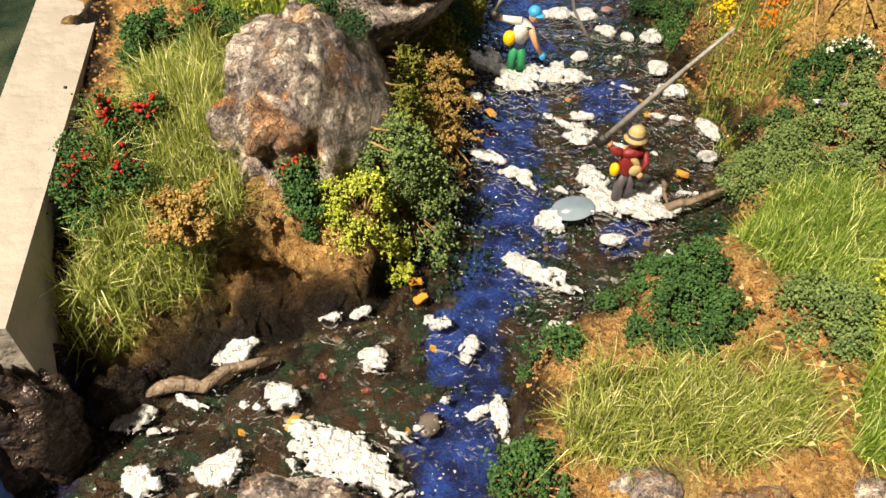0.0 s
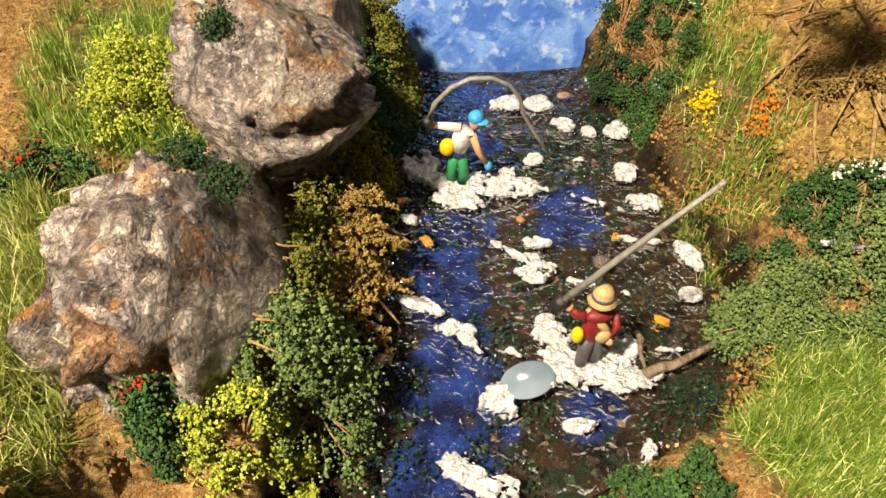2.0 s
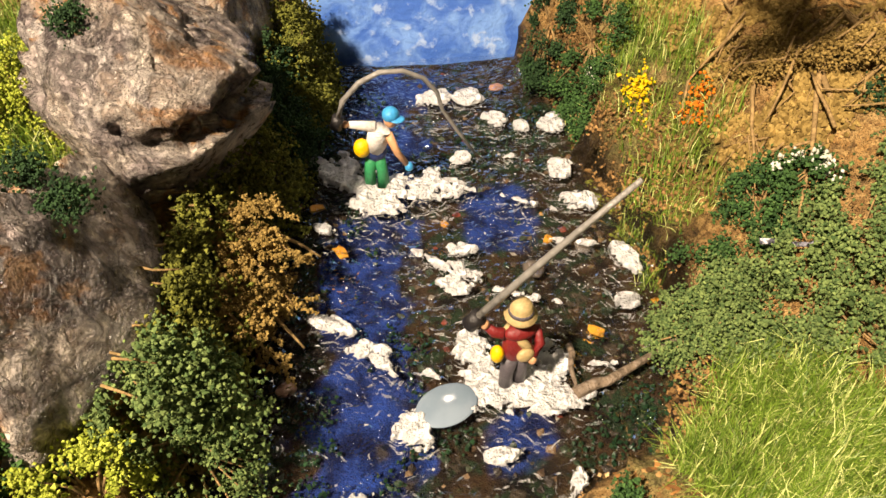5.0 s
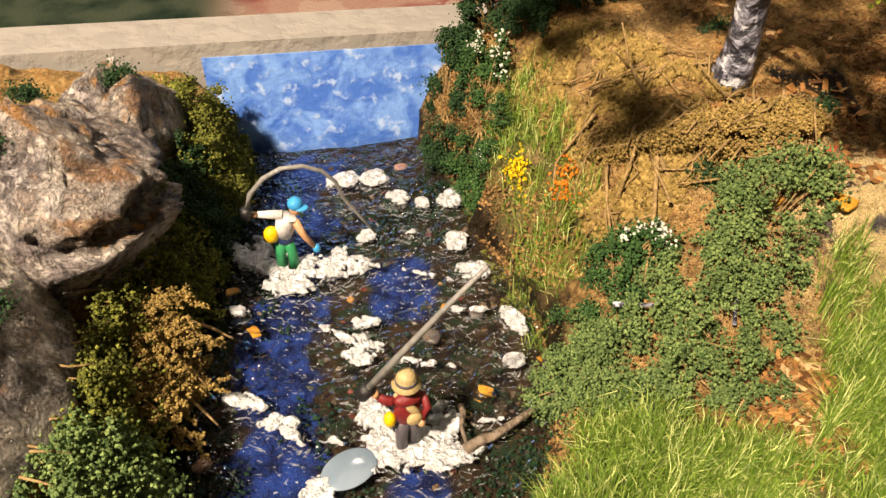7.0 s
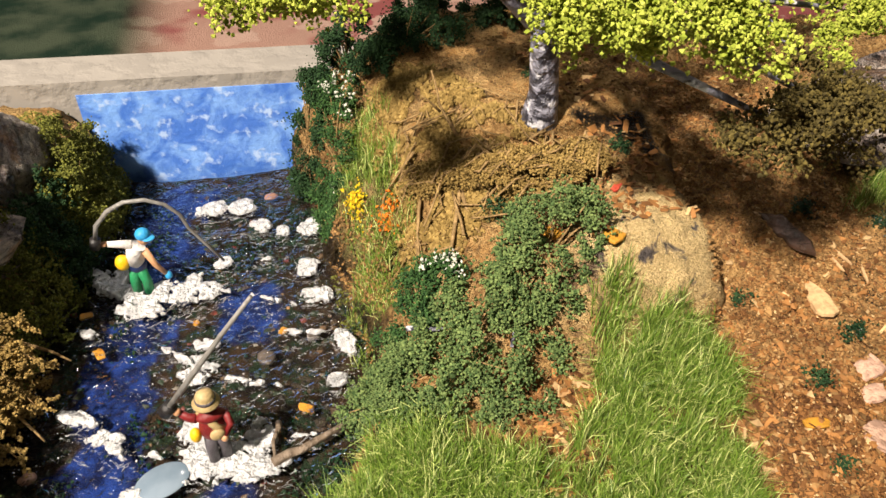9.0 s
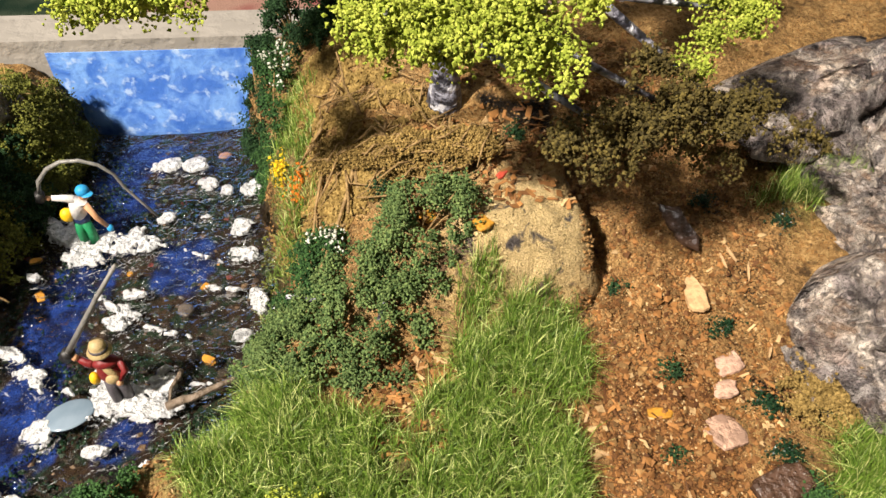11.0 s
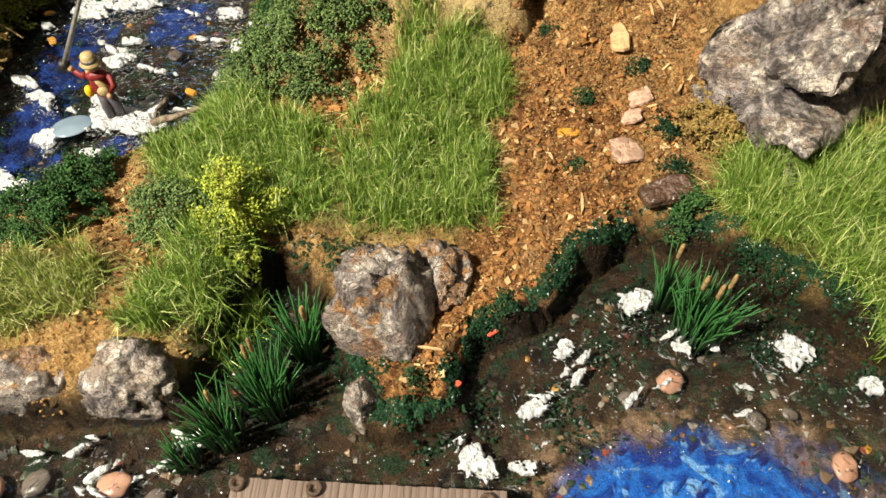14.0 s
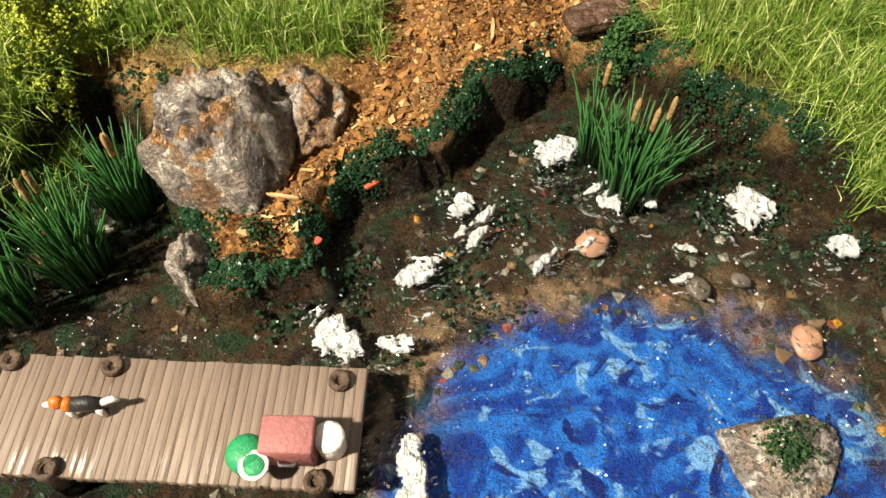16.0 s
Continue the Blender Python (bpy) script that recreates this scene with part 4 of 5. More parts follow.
for k, (x, y, rx, ry, turn) in enumerate([
        (17.8, 7.9, 0.3, 0.35, -30), (18.5, 6.9, 0.22, 0.22, 0), (19.0, 6.9, 0.18, 0.15, 0), (20.4, 6.8, 0.4, 0.4, -30), (21.5, 6.0, 0.3, 0.22, 0), (15.65, 5.9, 0.5, 0.18, 35),
        (16.3, 7.0, 0.2, 0.35, -30), (14.5, 5.0, 0.3, 0.42, 30), (15.3, 4.85, 0.3, 0.14, 0), (15.5, 3.1, 0.2, 0.5, 0), (9.9, 5.5, 0.22, 0.12, 0)]):
    foam(x, y, rx, ry, 280 + k, turn)


streaks = np.random.default_rng(77)
for k in range(20):
    x, y = (streaks.uniform(-2.6, 3.6), streaks.uniform(7.0, 9.4)) if k < 12 else (streaks.uniform(3.2, 9.0), streaks.uniform(11.5, 20.5))
    if max(float(poly_distance(x, y, WEST)), float(poly_distance(x, y, EAST))) < -0.25:
        foam(x, y, streaks.uniform(0.25, 0.6), streaks.uniform(0.05, 0.09), 700 + k, streaks.normal(15 if k < 12 else -20, 25), 0.018, "thin streak of white foam on the water")


# Shallows: streaky foam, with white strokes also standing in for glints on water.
for k in range(26):
    x, y = (streaks.uniform(6.2, 10.4), streaks.uniform(4.4, 5.7)) if k < 14 else (streaks.uniform(14.4, 19.5), streaks.uniform(4.8, 7.4))
    if float(poly_distance(x, y, EAST)) < -0.2 and (k < 14 or math.hypot((x - 18.3) / 3.5, (y - 2.3) / 3.15) > 1.0):
        foam(x, y, streaks.uniform(0.12, 0.38), streaks.uniform(0.04, 0.08), 740 + k, streaks.normal(10 if k < 14 else 30, 25), 0.018, "thin streak of white foam on the water")


# ---- the tree ----
def sprigs(r, centres, radii, count, grain):
    """Crumbs in tufts strewn through the lobes."""
    tufts = 16
    d = r.normal(size=(len(centres) * tufts, 3))
    d *= (r.uniform(0.3, 1.0, len(d)) / np.linalg.norm(d, axis=1))[:, None]
    c = np.repeat(np.asarray(centres), tufts, 0) + d * np.repeat(radii, tufts)[:, None] * np.array([1.2, 1.2, 0.8])
    per = count // len(c)
    return bits(r, np.repeat(c, per, 0) + r.normal(size=(len(c) * per, 3)) * r.uniform(0.03, 0.14, (len(c), 3)).repeat(per, 0), grain * 0.9)


def tree():
    r = np.random.default_rng(5)
    base = thing("tree", (13.65, 17.75, 3.3), "model tree with grey bark and lime green foliage", "tree")
    line = [(0, 0, -0.4), (0.02, 0.0, 0.2), (0.05, -0.05, 1.2), (-0.15, -0.25, 2.4), (-0.3, -0.8, 3.6), (-0.2, -1.6, 4.6), (0.2, -2.2, 5.4)]
    part("trunk", *tube(line, [0.55, 0.44, 0.30, 0.27, 0.23, 0.18, 0.12], 14), TRUNK, base)
    for a in np.linspace(0.3, 5.8, 6):
        d = np.array([math.cos(a), math.sin(a), 0])
        part("root", *tube([d * 0.1 + [0, 0, 0.25], d * 0.6 + [0, 0, 0.05], d * (1.1 + 0.3 * math.sin(3 * a)) + [0, 0, -0.3]], [0.16, 0.11, 0.04], 7), TRUNK, base)
    # Tips from 6 cm up are unseen, added to shade hill and track.
    tips = [(-4.85, -2.95, 4.7), (-1.4, -4.2, 4.7), (-0.1, -4.1, 4.2), (0.7, -4.5, 4.8), (-0.6, -3.2, 4.9), (2.0, -4.3, 2.7), (3.2, -3.6, 2.6), (4.8, -3.1, 1.9), (1.5, -1.2, 7.0), (4.8, -1.6, 3.2), (-2.4, -1.2, 6.6), (-0.4, 1.0, 7.4), (-4.0, 0.6, 6.4), (3.2, 0.8, 6.2), (-5.6, 0.6, 6.2), (-4.6, 2.6, 6.0), (-2.6, 2.6, 6.2), (-1.6, 0.6, 6.6), (0.8, 2.6, 6.6)]
    for k, tip in enumerate(tips):
        tip = np.array(tip, float)
        start = np.array(line[6] if k == 0 else line[3 + k % 4])
        mid = (start + tip) / 2 + r.normal(size=3) * 0.25
        part("branch", *tube([start, mid, tip], [0.13, 0.09, 0.04], 7), TRUNK, base)
        # Low clumps get the olive with shade mixed into its tone.
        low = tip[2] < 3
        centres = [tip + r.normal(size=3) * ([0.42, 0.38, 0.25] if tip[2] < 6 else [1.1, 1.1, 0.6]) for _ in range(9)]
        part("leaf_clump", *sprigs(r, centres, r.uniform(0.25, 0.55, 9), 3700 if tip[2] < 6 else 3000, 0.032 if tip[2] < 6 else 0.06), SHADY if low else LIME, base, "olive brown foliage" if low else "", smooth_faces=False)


tree()


# ---- the landing stage ----
DECK = mat_deck()
DARKWOOD = mat_plain("dark_post", (0.09, 0.055, 0.035), 0.6, 0.4, 0.6, 10, 0.02)


def landing_stage():
    base = thing("landing_stage", (10.7, 4.76, 0.0), "brown plank landing stage standing in the pond", "dock", turn=-5.6)
    r = np.random.default_rng(9)
    n, w = 38, 4.32 / 38
    for k in range(n):
        v, f = rounded_box(w - 0.0015, 1.42 + r.uniform(-0.02, 0.02), 0.14, 0.004, 1)
        part("plank", v + [w * (k + 0.5), -0.70, 0.22 + r.uniform(-0.0015, 0.0015)], f, DECK, base)
    for x, y in ((1.32, -0.12), (4.02, -0.18), (0.95, -1.35), (3.9, -1.35), (0.1, -0.1)):
        part("post", *[q if k else q + [x, y, 0] for k, q in enumerate(lathe([(0.12, -0.5), (0.12, 0.38), (0.135, 0.40), (0.125, 0.46), (0.075, 0.47), (0.06, 0.40)], 16))], DARKWOOD, base)
    for y in (-0.25, -1.25):
        v, f = rounded_box(4.2, 0.14, 0.16, 0.02, 1)
        part("beam", v + [2.16, y, 0.05], f, DARKWOOD, base)


landing_stage()


# ---- loose cover: grit, chips, moss, pebbles, spray ----
def strewn(name, poly, count, size, material, label, category, seed, flat=0.7, keep=None, lift=0.0, on_water=False, lo=0.5, hi=1.5):
    r = np.random.default_rng(seed)
    xs, ys = [p[0] for p in poly], [p[1] for p in poly]
    x, y = r.uniform(min(xs), max(xs), count), r.uniform(min(ys), max(ys), count)
    ok = poly_distance(x, y, poly) > r.uniform(-0.3, 0.1, count)
    if keep is not None:
        ok &= keep(x, y, r)
    x, y = x[ok], y[ok]
    z = np.full(len(x), 0.02) if on_water else height(x, y) + lift
    v, f = bits(r, np.stack([x, y, z], -1), size, flat, lo, hi)
    return solo(name, v, f, material, label=label, category=category, kind="stuff", smooth_faces=False)


def splinters(name, poly, count, length, material, label, category, seed, keep=None):
    """Flat broken flakes and slivers lying about."""
    r = np.random.default_rng(seed)
    xs, ys = [p[0] for p in poly], [p[1] for p in poly]
    x, y = r.uniform(min(xs), max(xs), count), r.uniform(min(ys), max(ys), count)
    ok = poly_distance(x, y, poly) > r.uniform(-0.4, 0.1, count)
    if keep is not None:
        ok &= keep(x, y, r)
    soup = Soup()
    for px, py in zip(x[ok], y[ok]):
        size = np.array([length * r.uniform(0.4, 1.4), length * r.uniform(0.15, 0.6), 0.02]) * 0.5
        v = turn_z(BOX[0] * r.uniform(0.6, 1.2, (8, 1)) * size, r.uniform(0, 360))
        v[:, 2] += v[:, 0] * r.normal(0, 0.35) + v[:, 1] * r.normal(0, 0.35)
        soup.add(v + [px, py, float(height(px, py)) + 0.03], BOX[1])
    solo(name, *soup.data(), material, label=label, category=category, kind="stuff", smooth_faces=False)


TRACK = [(14.2, 5.7), (13.4, 6.2), (14.2, 7.4), (15.4, 8.9), (15.6, 10.6), (15.8, 13.0), (16.3, 15.0), (16.6, 20.0), (19.4, 20.0), (20.2, 16.0), (20.0, 13.5), (19.2, 11.2),
         (18.6, 9.8), (17.0, 9.0), (16.0, 7.8), (14.9, 7.0)]
on_land = lambda x, y, r: (np.maximum(poly_distance(x, y, WEST), poly_distance(x, y, EAST)) > 0.05 + 0.33 * (y < 9.8) * (x > 10.0)) & (bump_at(x, y, 14.85, 14.5, 1.2, 0.85) < 0.25)
in_water = lambda x, y, r: np.maximum(poly_distance(x, y, WEST), poly_distance(x, y, EAST)) < -0.02
off_grass = lambda x, y, r: on_land(x, y, r) & (np.max([poly_distance(x, y, g) for g in LAWNS], axis=0) < 0.15)
WET_EDGE = lambda x, y, r: (np.abs(poly_distance(x, y, EAST) - 0.34) < 0.22 * r.uniform(0.2, 1, len(x)) + 0.04) & (fbm(x * 1.6, y * 1.6, 131) > 0.33)

strewn("grit", [(3.5, 6.0), (26.0, 6.0), (26.0, 22.0), (3.5, 22.0)], 42000, 0.028, SOIL, "ochre grit and crumbled earth on the banks", "grit", 301, keep=off_grass)
strewn("grit", [(-3.5, 8.2), (4.0, 8.2), (4.0, 22.0), (-4.0, 22.0)], 14000, 0.032, SOIL, "ochre grit on the west bank", "grit", 302, keep=lambda x, y, r: off_grass(x, y, r) & (height(x, y) > 1.5))
strewn("grit", TRACK, 42000, 0.025, CHIP, "orange brown grit on the track", "grit", 303, keep=on_land)
splinters("bark_flakes", TRACK, 2300, 0.16, CHIP, "orange brown bark flakes on the track", "bark", 304, keep=lambda x, y, r: on_land(x, y, r) & (y + r.normal(0, 1.2, len(x)) < 14.0))
strewn("clods", TRACK, 2600, 0.065, CHIP, "lumps of orange brown earth on the track", "clods", 323, keep=on_land, flat=0.7, lo=0.4, hi=1.6)
strewn("clods", TRACK, 1800, 0.06, SOIL, "lumps of ochre earth on the track", "clods", 324, keep=on_land, flat=0.7, lo=0.4, hi=1.6)
strewn("track_soil", [(15.9, 12.0), (20.4, 12.0), (20.6, 20.5), (16.4, 20.5)], 26000, 0.03, SOIL, "ochre brown crumbled soil on the upper track", "grit", 321)
splinters("bark_flakes", [(11.4, 11.2), (13.2, 11.0), (13.4, 13.0), (12.0, 13.0)], 420, 0.17, CHIP, "bark flakes among bushes and grass", "bark", 305)
splinters("bark_flakes", [(12.6, 14.6), (15.6, 15.0), (15.8, 17.5), (13.0, 17.0)], 420, 0.2, CHIP, "bark flakes on the hilltop", "bark", 306)
splinters("bark_flakes", [(7.9, 7.2), (8.8, 7.2), (9.2, 9.6), (8.3, 12.0), (7.2, 11.8), (8.0, 9.4)], 380, 0.12, CHIP, "bark flakes on a bare strip of shore", "bark", 307)
splinters("bark_flakes", [(14.0, 18.0), (20.0, 18.0), (20.0, 21.5), (14.0, 21.5)], 300, 0.2, CHIP, "bark flakes behind the tree", "bark", 308)
strewn("shore_moss", [(12.4, 4.8), (22.6, 4.8), (22.6, 9.9), (12.4, 9.9)], 150000, 0.024, WETMOSS, "dark wet green moss along the pond's edge", "moss", 309,
       keep=WET_EDGE, lift=0.02, flat=1.0)
strewn("shore_moss", [(10.2, 6.4), (13.2, 6.4), (12.6, 9.2), (10.4, 9.2)], 6000, 0.026, WETMOSS, "dark moss around the reed inlet", "moss", 310, flat=1.0,
       keep=lambda x, y, r: fbm(x * 1.6, y * 1.6, 132) > 0.5)
strewn("ochre_scrub", [(10.3, 15.2), (11.8, 15.6), (13.4, 16.4), (13.6, 17.2), (12.4, 19.0), (11.0, 21.0), (10.3, 20.0), (10.9, 17.4)], 26000, 0.034, BROWN,
       "dry ochre flock matted over the hillside", "scrub", 311, flat=1.2, lo=0.4, hi=1.9, lift=0.05, keep=lambda x, y, r: fbm(x * 2.4, y * 2.4, 133) > 0.44)
strewn("bank_scrub", [(1.4, 12.0), (2.9, 12.4), (3.2, 16.0), (4.0, 18.5), (4.3, 22.8), (2.6, 22.8), (2.2, 16.0), (1.6, 13.0)], 30000, 0.034, OLIVE,
       "olive flock matted over the bank below the boulders", "scrub", 318, flat=1.2, lo=0.4, hi=1.9, lift=0.04,
       keep=lambda x, y, r: on_land(x, y, r) & (fbm(x * 2.2, y * 2.2, 138) > 0.45))
strewn("bank_scrub", [(1.4, 12.0), (2.9, 12.4), (3.2, 16.0), (4.0, 18.5), (4.3, 22.8), (2.6, 22.8), (2.2, 16.0), (1.6, 13.0)], 26000, 0.034, BROWN,
       "ochre flock matted over the bank below the boulders", "scrub", 319, flat=1.2, lo=0.4, hi=1.9, lift=0.04,
       keep=lambda x, y, r: on_land(x, y, r) & (fbm(x * 2.2 + 5, y * 2.2, 139) > 0.5))
strewn("bank_grit", [(8.6, 12.0), (10.2, 12.6), (10.8, 15.0), (10.7, 18.5), (10.4, 22.6), (8.6, 22.6)], 13000, 0.034, SOIL,
       "ochre grit on the steep stream bank", "grit", 320, flat=1.0, lift=0.03, keep=lambda x, y, r: np.abs(poly_distance(x, y, EAST) - 0.3) < 0.35)
strewn("slope_moss", [(9.4, 15.6), (10.6, 15.4), (11.0, 18.4), (10.4, 21.5), (9.2, 21.5)], 5000, 0.03, OLIVE, "olive flock on the stream slope", "moss", 312, flat=1.0,
       keep=lambda x, y, r: fbm(x * 2.1, y * 2.1, 134) > 0.5)
strewn("bed_pebbles", [(-3.2, 3.0), (26.0, 2.6), (26.0, 8.0), (10.0, 8.4), (10.0, 22.8), (2.5, 22.8), (2.2, 11.0), (-3.2, 9.2)], 8000, 0.065, PEBBLES,
       "mixed brown, green and tan pebbles on the bed", "pebbles", 313, flat=0.55, lo=0.3, hi=1.7,
       keep=lambda x, y, r: in_water(x, y, r) & (line_distance(x, y, STREAM) > 0.45 + 0.35 * r.random(len(x))) & (np.hypot((x - 18.3) / 3.5, (y - 2.3) / 3.15) > 0.92)
       & (np.hypot((x - 7.3) / 0.9, (y - 17.6) / 1.2) > 0.6))
TAN = mat_crumb("tan_pebble", (0.08, 0.05, 0.03), (0.25, 0.17, 0.105), (0.34, 0.17, 0.09), 0.4)
strewn("rim_stones", [(13.0, 2.8), (25.0, 2.8), (25.0, 7.0), (13.0, 7.0)], 420, 0.17, TAN, "tan and brown stones round the pond's rim", "stones", 322, flat=0.22, lo=0.4, hi=1.5, lift=-0.03,
       keep=lambda x, y, r: in_water(x, y, r) & (np.abs(np.hypot((x - 18.3) / 3.5, (y - 2.3) / 3.15) - 1.06) < 0.13))
strewn("stream_weed", [(2.5, 9.0), (9.8, 9.0), (9.8, 22.0), (3.0, 22.0)], 16000, 0.03, WETMOSS, "dark green weed on the stream bed", "weed", 314, flat=1.0, lift=0.1,
       keep=lambda x, y, r: in_water(x, y, r) & (fbm(x * 1.3, y * 1.3, 135) > 0.58))
strewn("stream_weed", [(12.0, 4.6), (25.0, 4.6), (25.0, 8.6), (12.0, 8.6)], 8000, 0.03, WETMOSS, "dark green weed in the shallows", "weed", 315, flat=1.0, lift=0.1,
       keep=lambda x, y, r: in_water(x, y, r) & (fbm(x * 1.3, y * 1.3, 136) > 0.58) & (np.hypot((x - 18.3) / 3.5, (y - 2.3) / 3.15) > 1.0))
spray = lambda x, y, r: in_water(x, y, r) & (fbm(x * 1.6, y * 1.6, 137) > 0.58)
strewn("foam_specks", [(-3.2, 4.0), (10.0, 7.0), (9.8, 22.6), (3.0, 22.6), (2.4, 11.0), (-3.2, 9.2)], 3200, 0.018, FOAM, "white specks of spray on the stream", "foam", 316,
       flat=0.5, on_water=True, keep=spray, lo=0.3, hi=1.6)
strewn("foam_specks", [(9.0, 3.4), (25.0, 3.0), (25.0, 8.0), (9.0, 8.0)], 1500, 0.016, FOAM, "white specks of spray on the pond", "foam", 317, flat=0.5, on_water=True,
       keep=spray, lo=0.3, hi=1.6)
for k, (x, y, z) in enumerate([(0.9, 14.6, 3.75), (1.5, 14.2, 3.6), (1.2, 17.0, 4.4), (0.8, 20.2, 3.5), (2.4, 20.4, 3.6), (22.6, 12.2, 2.8), (19.8, 3.25, 0.0)]):
    r = np.random.default_rng(330 + k)
    bush((x, y, z), (0.26, 0.2, 0.05), HEDGE, "patch of green moss on a rock", 330 + k, count=300, grain=0.022, group="moss patches on rocks", name="moss_patch", follow=False)


for k, (x, y, s) in enumerate([(16.7, 13.9, 0.16), (17.0, 10.6, 0.16), (15.2, 7.55, 0.2), (18.9, 11.3, 0.3), (18.55, 12.8, 0.25), (17.3, 12.05, 0.22), (18.9, 10.4, 0.3),
                               (19.0, 15.6, 0.22), (20.6, 15.0, 0.2), (13.6, 6.2, 0.2), (15.0, 16.6, 0.25), (12.2, 15.6, 0.25), (14.2, 19.4, 0.25)]):
    bush((x, y, 0), (s * 0.8, s * 0.6, s * 0.3), WETMOSS if x > 18.4 else HEDGE, "small tuft of dark green flock on the soil", 360 + k, count=int(600 * s), grain=0.024, group="small green tufts", name="flock_tuft")


# ---- reeds ----
def reeds(x, y, count, tall, seed, spread=0.35, heads=2, label="tuft of green reeds standing in the shallows"):
    r = np.random.default_rng(seed)
    base = thing("reed_tuft", (x, y, -0.2), label, "reeds", "reed tufts")
    for _ in range(int(count * 1.3)):
        a, d = r.uniform(0, 6.28), spread * math.sqrt(r.random())
        p = np.array([math.cos(a) * d, math.sin(a) * d, 0])
        h = tall * r.uniform(0.55, 1.1)
        out = np.array([math.cos(a), math.sin(a), 0]) * h * r.uniform(0.02, 0.34) + r.normal(size=3) * [0.05, 0.05, 0]
        part("blade", *tube([p, p + out * 0.35 + [0, 0, h * 0.6], p + out + [0, 0, h]], [0.024, 0.02, 0.006], 4), REED, base)
    for k in range(heads):
        p = np.array([r.uniform(-1, 1) * spread * 0.7, r.uniform(-1, 1) * spread * 0.7, 0])
        part("stalk", *tube([p, p + [0.03, 0.02, tall * 1.0]], [0.016, 0.012], 5), REED, base)
        part("cattail_head", *tube([p + [0.03, 0.02, tall * 0.9], p + [0.03, 0.02, tall * 0.95], p + [0.04, 0.02, tall * 1.15], p + [0.04, 0.02, tall * 1.2]],
                                   [0.02, 0.04, 0.04, 0.015], 8), TWIG, base, "brown cattail head")


reeds(18.75, 7.25, 90, 1.5, 401, 0.42, 3)
reeds(18.35, 7.95, 36, 1.5, 402, 0.2, 1)
reeds(11.55, 7.3, 60, 1.5, 403, 0.35, 2)
reeds(11.0, 6.3, 80, 1.5, 404, 0.42, 2)
reeds(10.3, 5.7, 55, 1.3, 405, 0.36, 1)
reeds(9.75, 5.25, 30, 0.8, 406, 0.25, 0)


# ---- debris on the track ----
PALEWOOD = mat_plain("pale_splinter", (0.62, 0.40, 0.20), 0.7, 0.2, 0.5, 9)
SHELL = mat_plain("pink_bark_chip", (0.60, 0.38, 0.27), 0.55, 0.3, 0.8, 5, 0.03)
REDCHIP = mat_plain("red_chip", (0.62, 0.09, 0.05), 0.6, 0.3, 0.4, 9)
WETBARK = mat_plain("dark_wet_bark", (0.10, 0.055, 0.035), 0.25, 0.5, 0.7, 5, 0.04)
LEAF = mat_plain("orange_leaf", (0.55, 0.27, 0.03), 0.6, 0.3, 0.5, 8)


def flake(name, at, size, turn, material, label, category, seed, tilt=0.0):
    """A broken flake: a bevelled slab with a crooked outline and a slight curl."""
    r = np.random.default_rng(seed)
    n = 9
    ring = [((1 + r.uniform(-0.3, 0.15)) * size[0] / 2 * math.copysign(abs(math.cos(a)) ** 0.6, math.cos(a)),
             (1 + r.uniform(-0.3, 0.15)) * size[1] / 2 * math.copysign(abs(math.sin(a)) ** 0.6, math.sin(a))) for a in np.linspace(0, 2 * math.pi, n, endpoint=False)]
    verts = []
    for z, k in ((0, 0.9), (size[2] * 0.3, 1.0), (size[2] * 0.8, 0.98), (size[2], 0.86)):
        verts += [(x * k, y * k, z + 0.25 * size[2] * math.sin(3 * x / size[0]) + x * math.tan(radians(tilt))) for x, y in ring]
    faces = [tuple(reversed(range(n))), tuple(range(3 * n, 4 * n))] + [(k * n + j, k * n + (j + 1) % n, (k + 1) * n + (j + 1) % n, (k + 1) * n + j) for k in range(3) for j in range(n)]
    z = float(height(at[0], at[1])) if len(at) < 3 else at[2]
    return solo(name, turn_z(np.array(verts), turn), faces, material, (at[0], at[1], z), label, category, "debris on the ground", smooth_faces=False)


flake("plank_offcut", (18.2, 13.55), (0.42, 0.95, 0.14), -4, PALEWOOD, "pale split offcut lying on the track", "wood", 501)
flake("bark_strip", (18.3, 15.0), (0.5, 1.5, 0.12), 4, WETBARK, "long dark wet strip of bark on the track", "bark", 502)
flake("bark_chip", (18.45, 12.15), (0.6, 0.5, 0.12), 15, SHELL, "pinkish shell-like bark chip", "bark", 503, 10)
flake("bark_chip", (18.2, 11.65), (0.55, 0.35, 0.12), -10, SHELL, "small curled pinkish bark chip", "bark", 504, 14)
flake("bark_chip", (17.95, 10.95), (0.7, 0.85, 0.12), 35, SHELL, "broad pink bark chip on the track", "bark", 505, -10)
flake("bark_chip", (18.6, 9.85), (1.2, 0.65, 0.22), 12, WETBARK, "dark wet bark slab above the cove", "bark", 506)
flake("bark_chip", (16.9, 11.35), (0.5, 0.28, 0.06), -10, LEAF, "flat orange bark flake", "bark", 507)
flake("bark_chip", (12.55, 11.85, 1.2), (0.42, 0.18, 0.08), -8, REDCHIP, "red painted chip in the grass", "chip", 508)
flake("bark_chip", (15.8, 8.1), (0.28, 0.09, 0.05), -25, REDCHIP, "thin red chip beside the moss", "chip", 509)
flake("bark_chip", (15.05, 7.3), (0.35, 0.08, 0.05), 30, REDCHIP, "thin red chip on the track", "chip", 510)
flake("bark_chip", (14.3, 6.2), (0.18, 0.12, 0.05), 10, REDCHIP, "small red chip near the waterside", "chip", 511)
flake("bark_chip", (14.6, 15.7), (0.35, 0.15, 0.06), 40, REDCHIP, "red chip on the hilltop", "chip", 512)
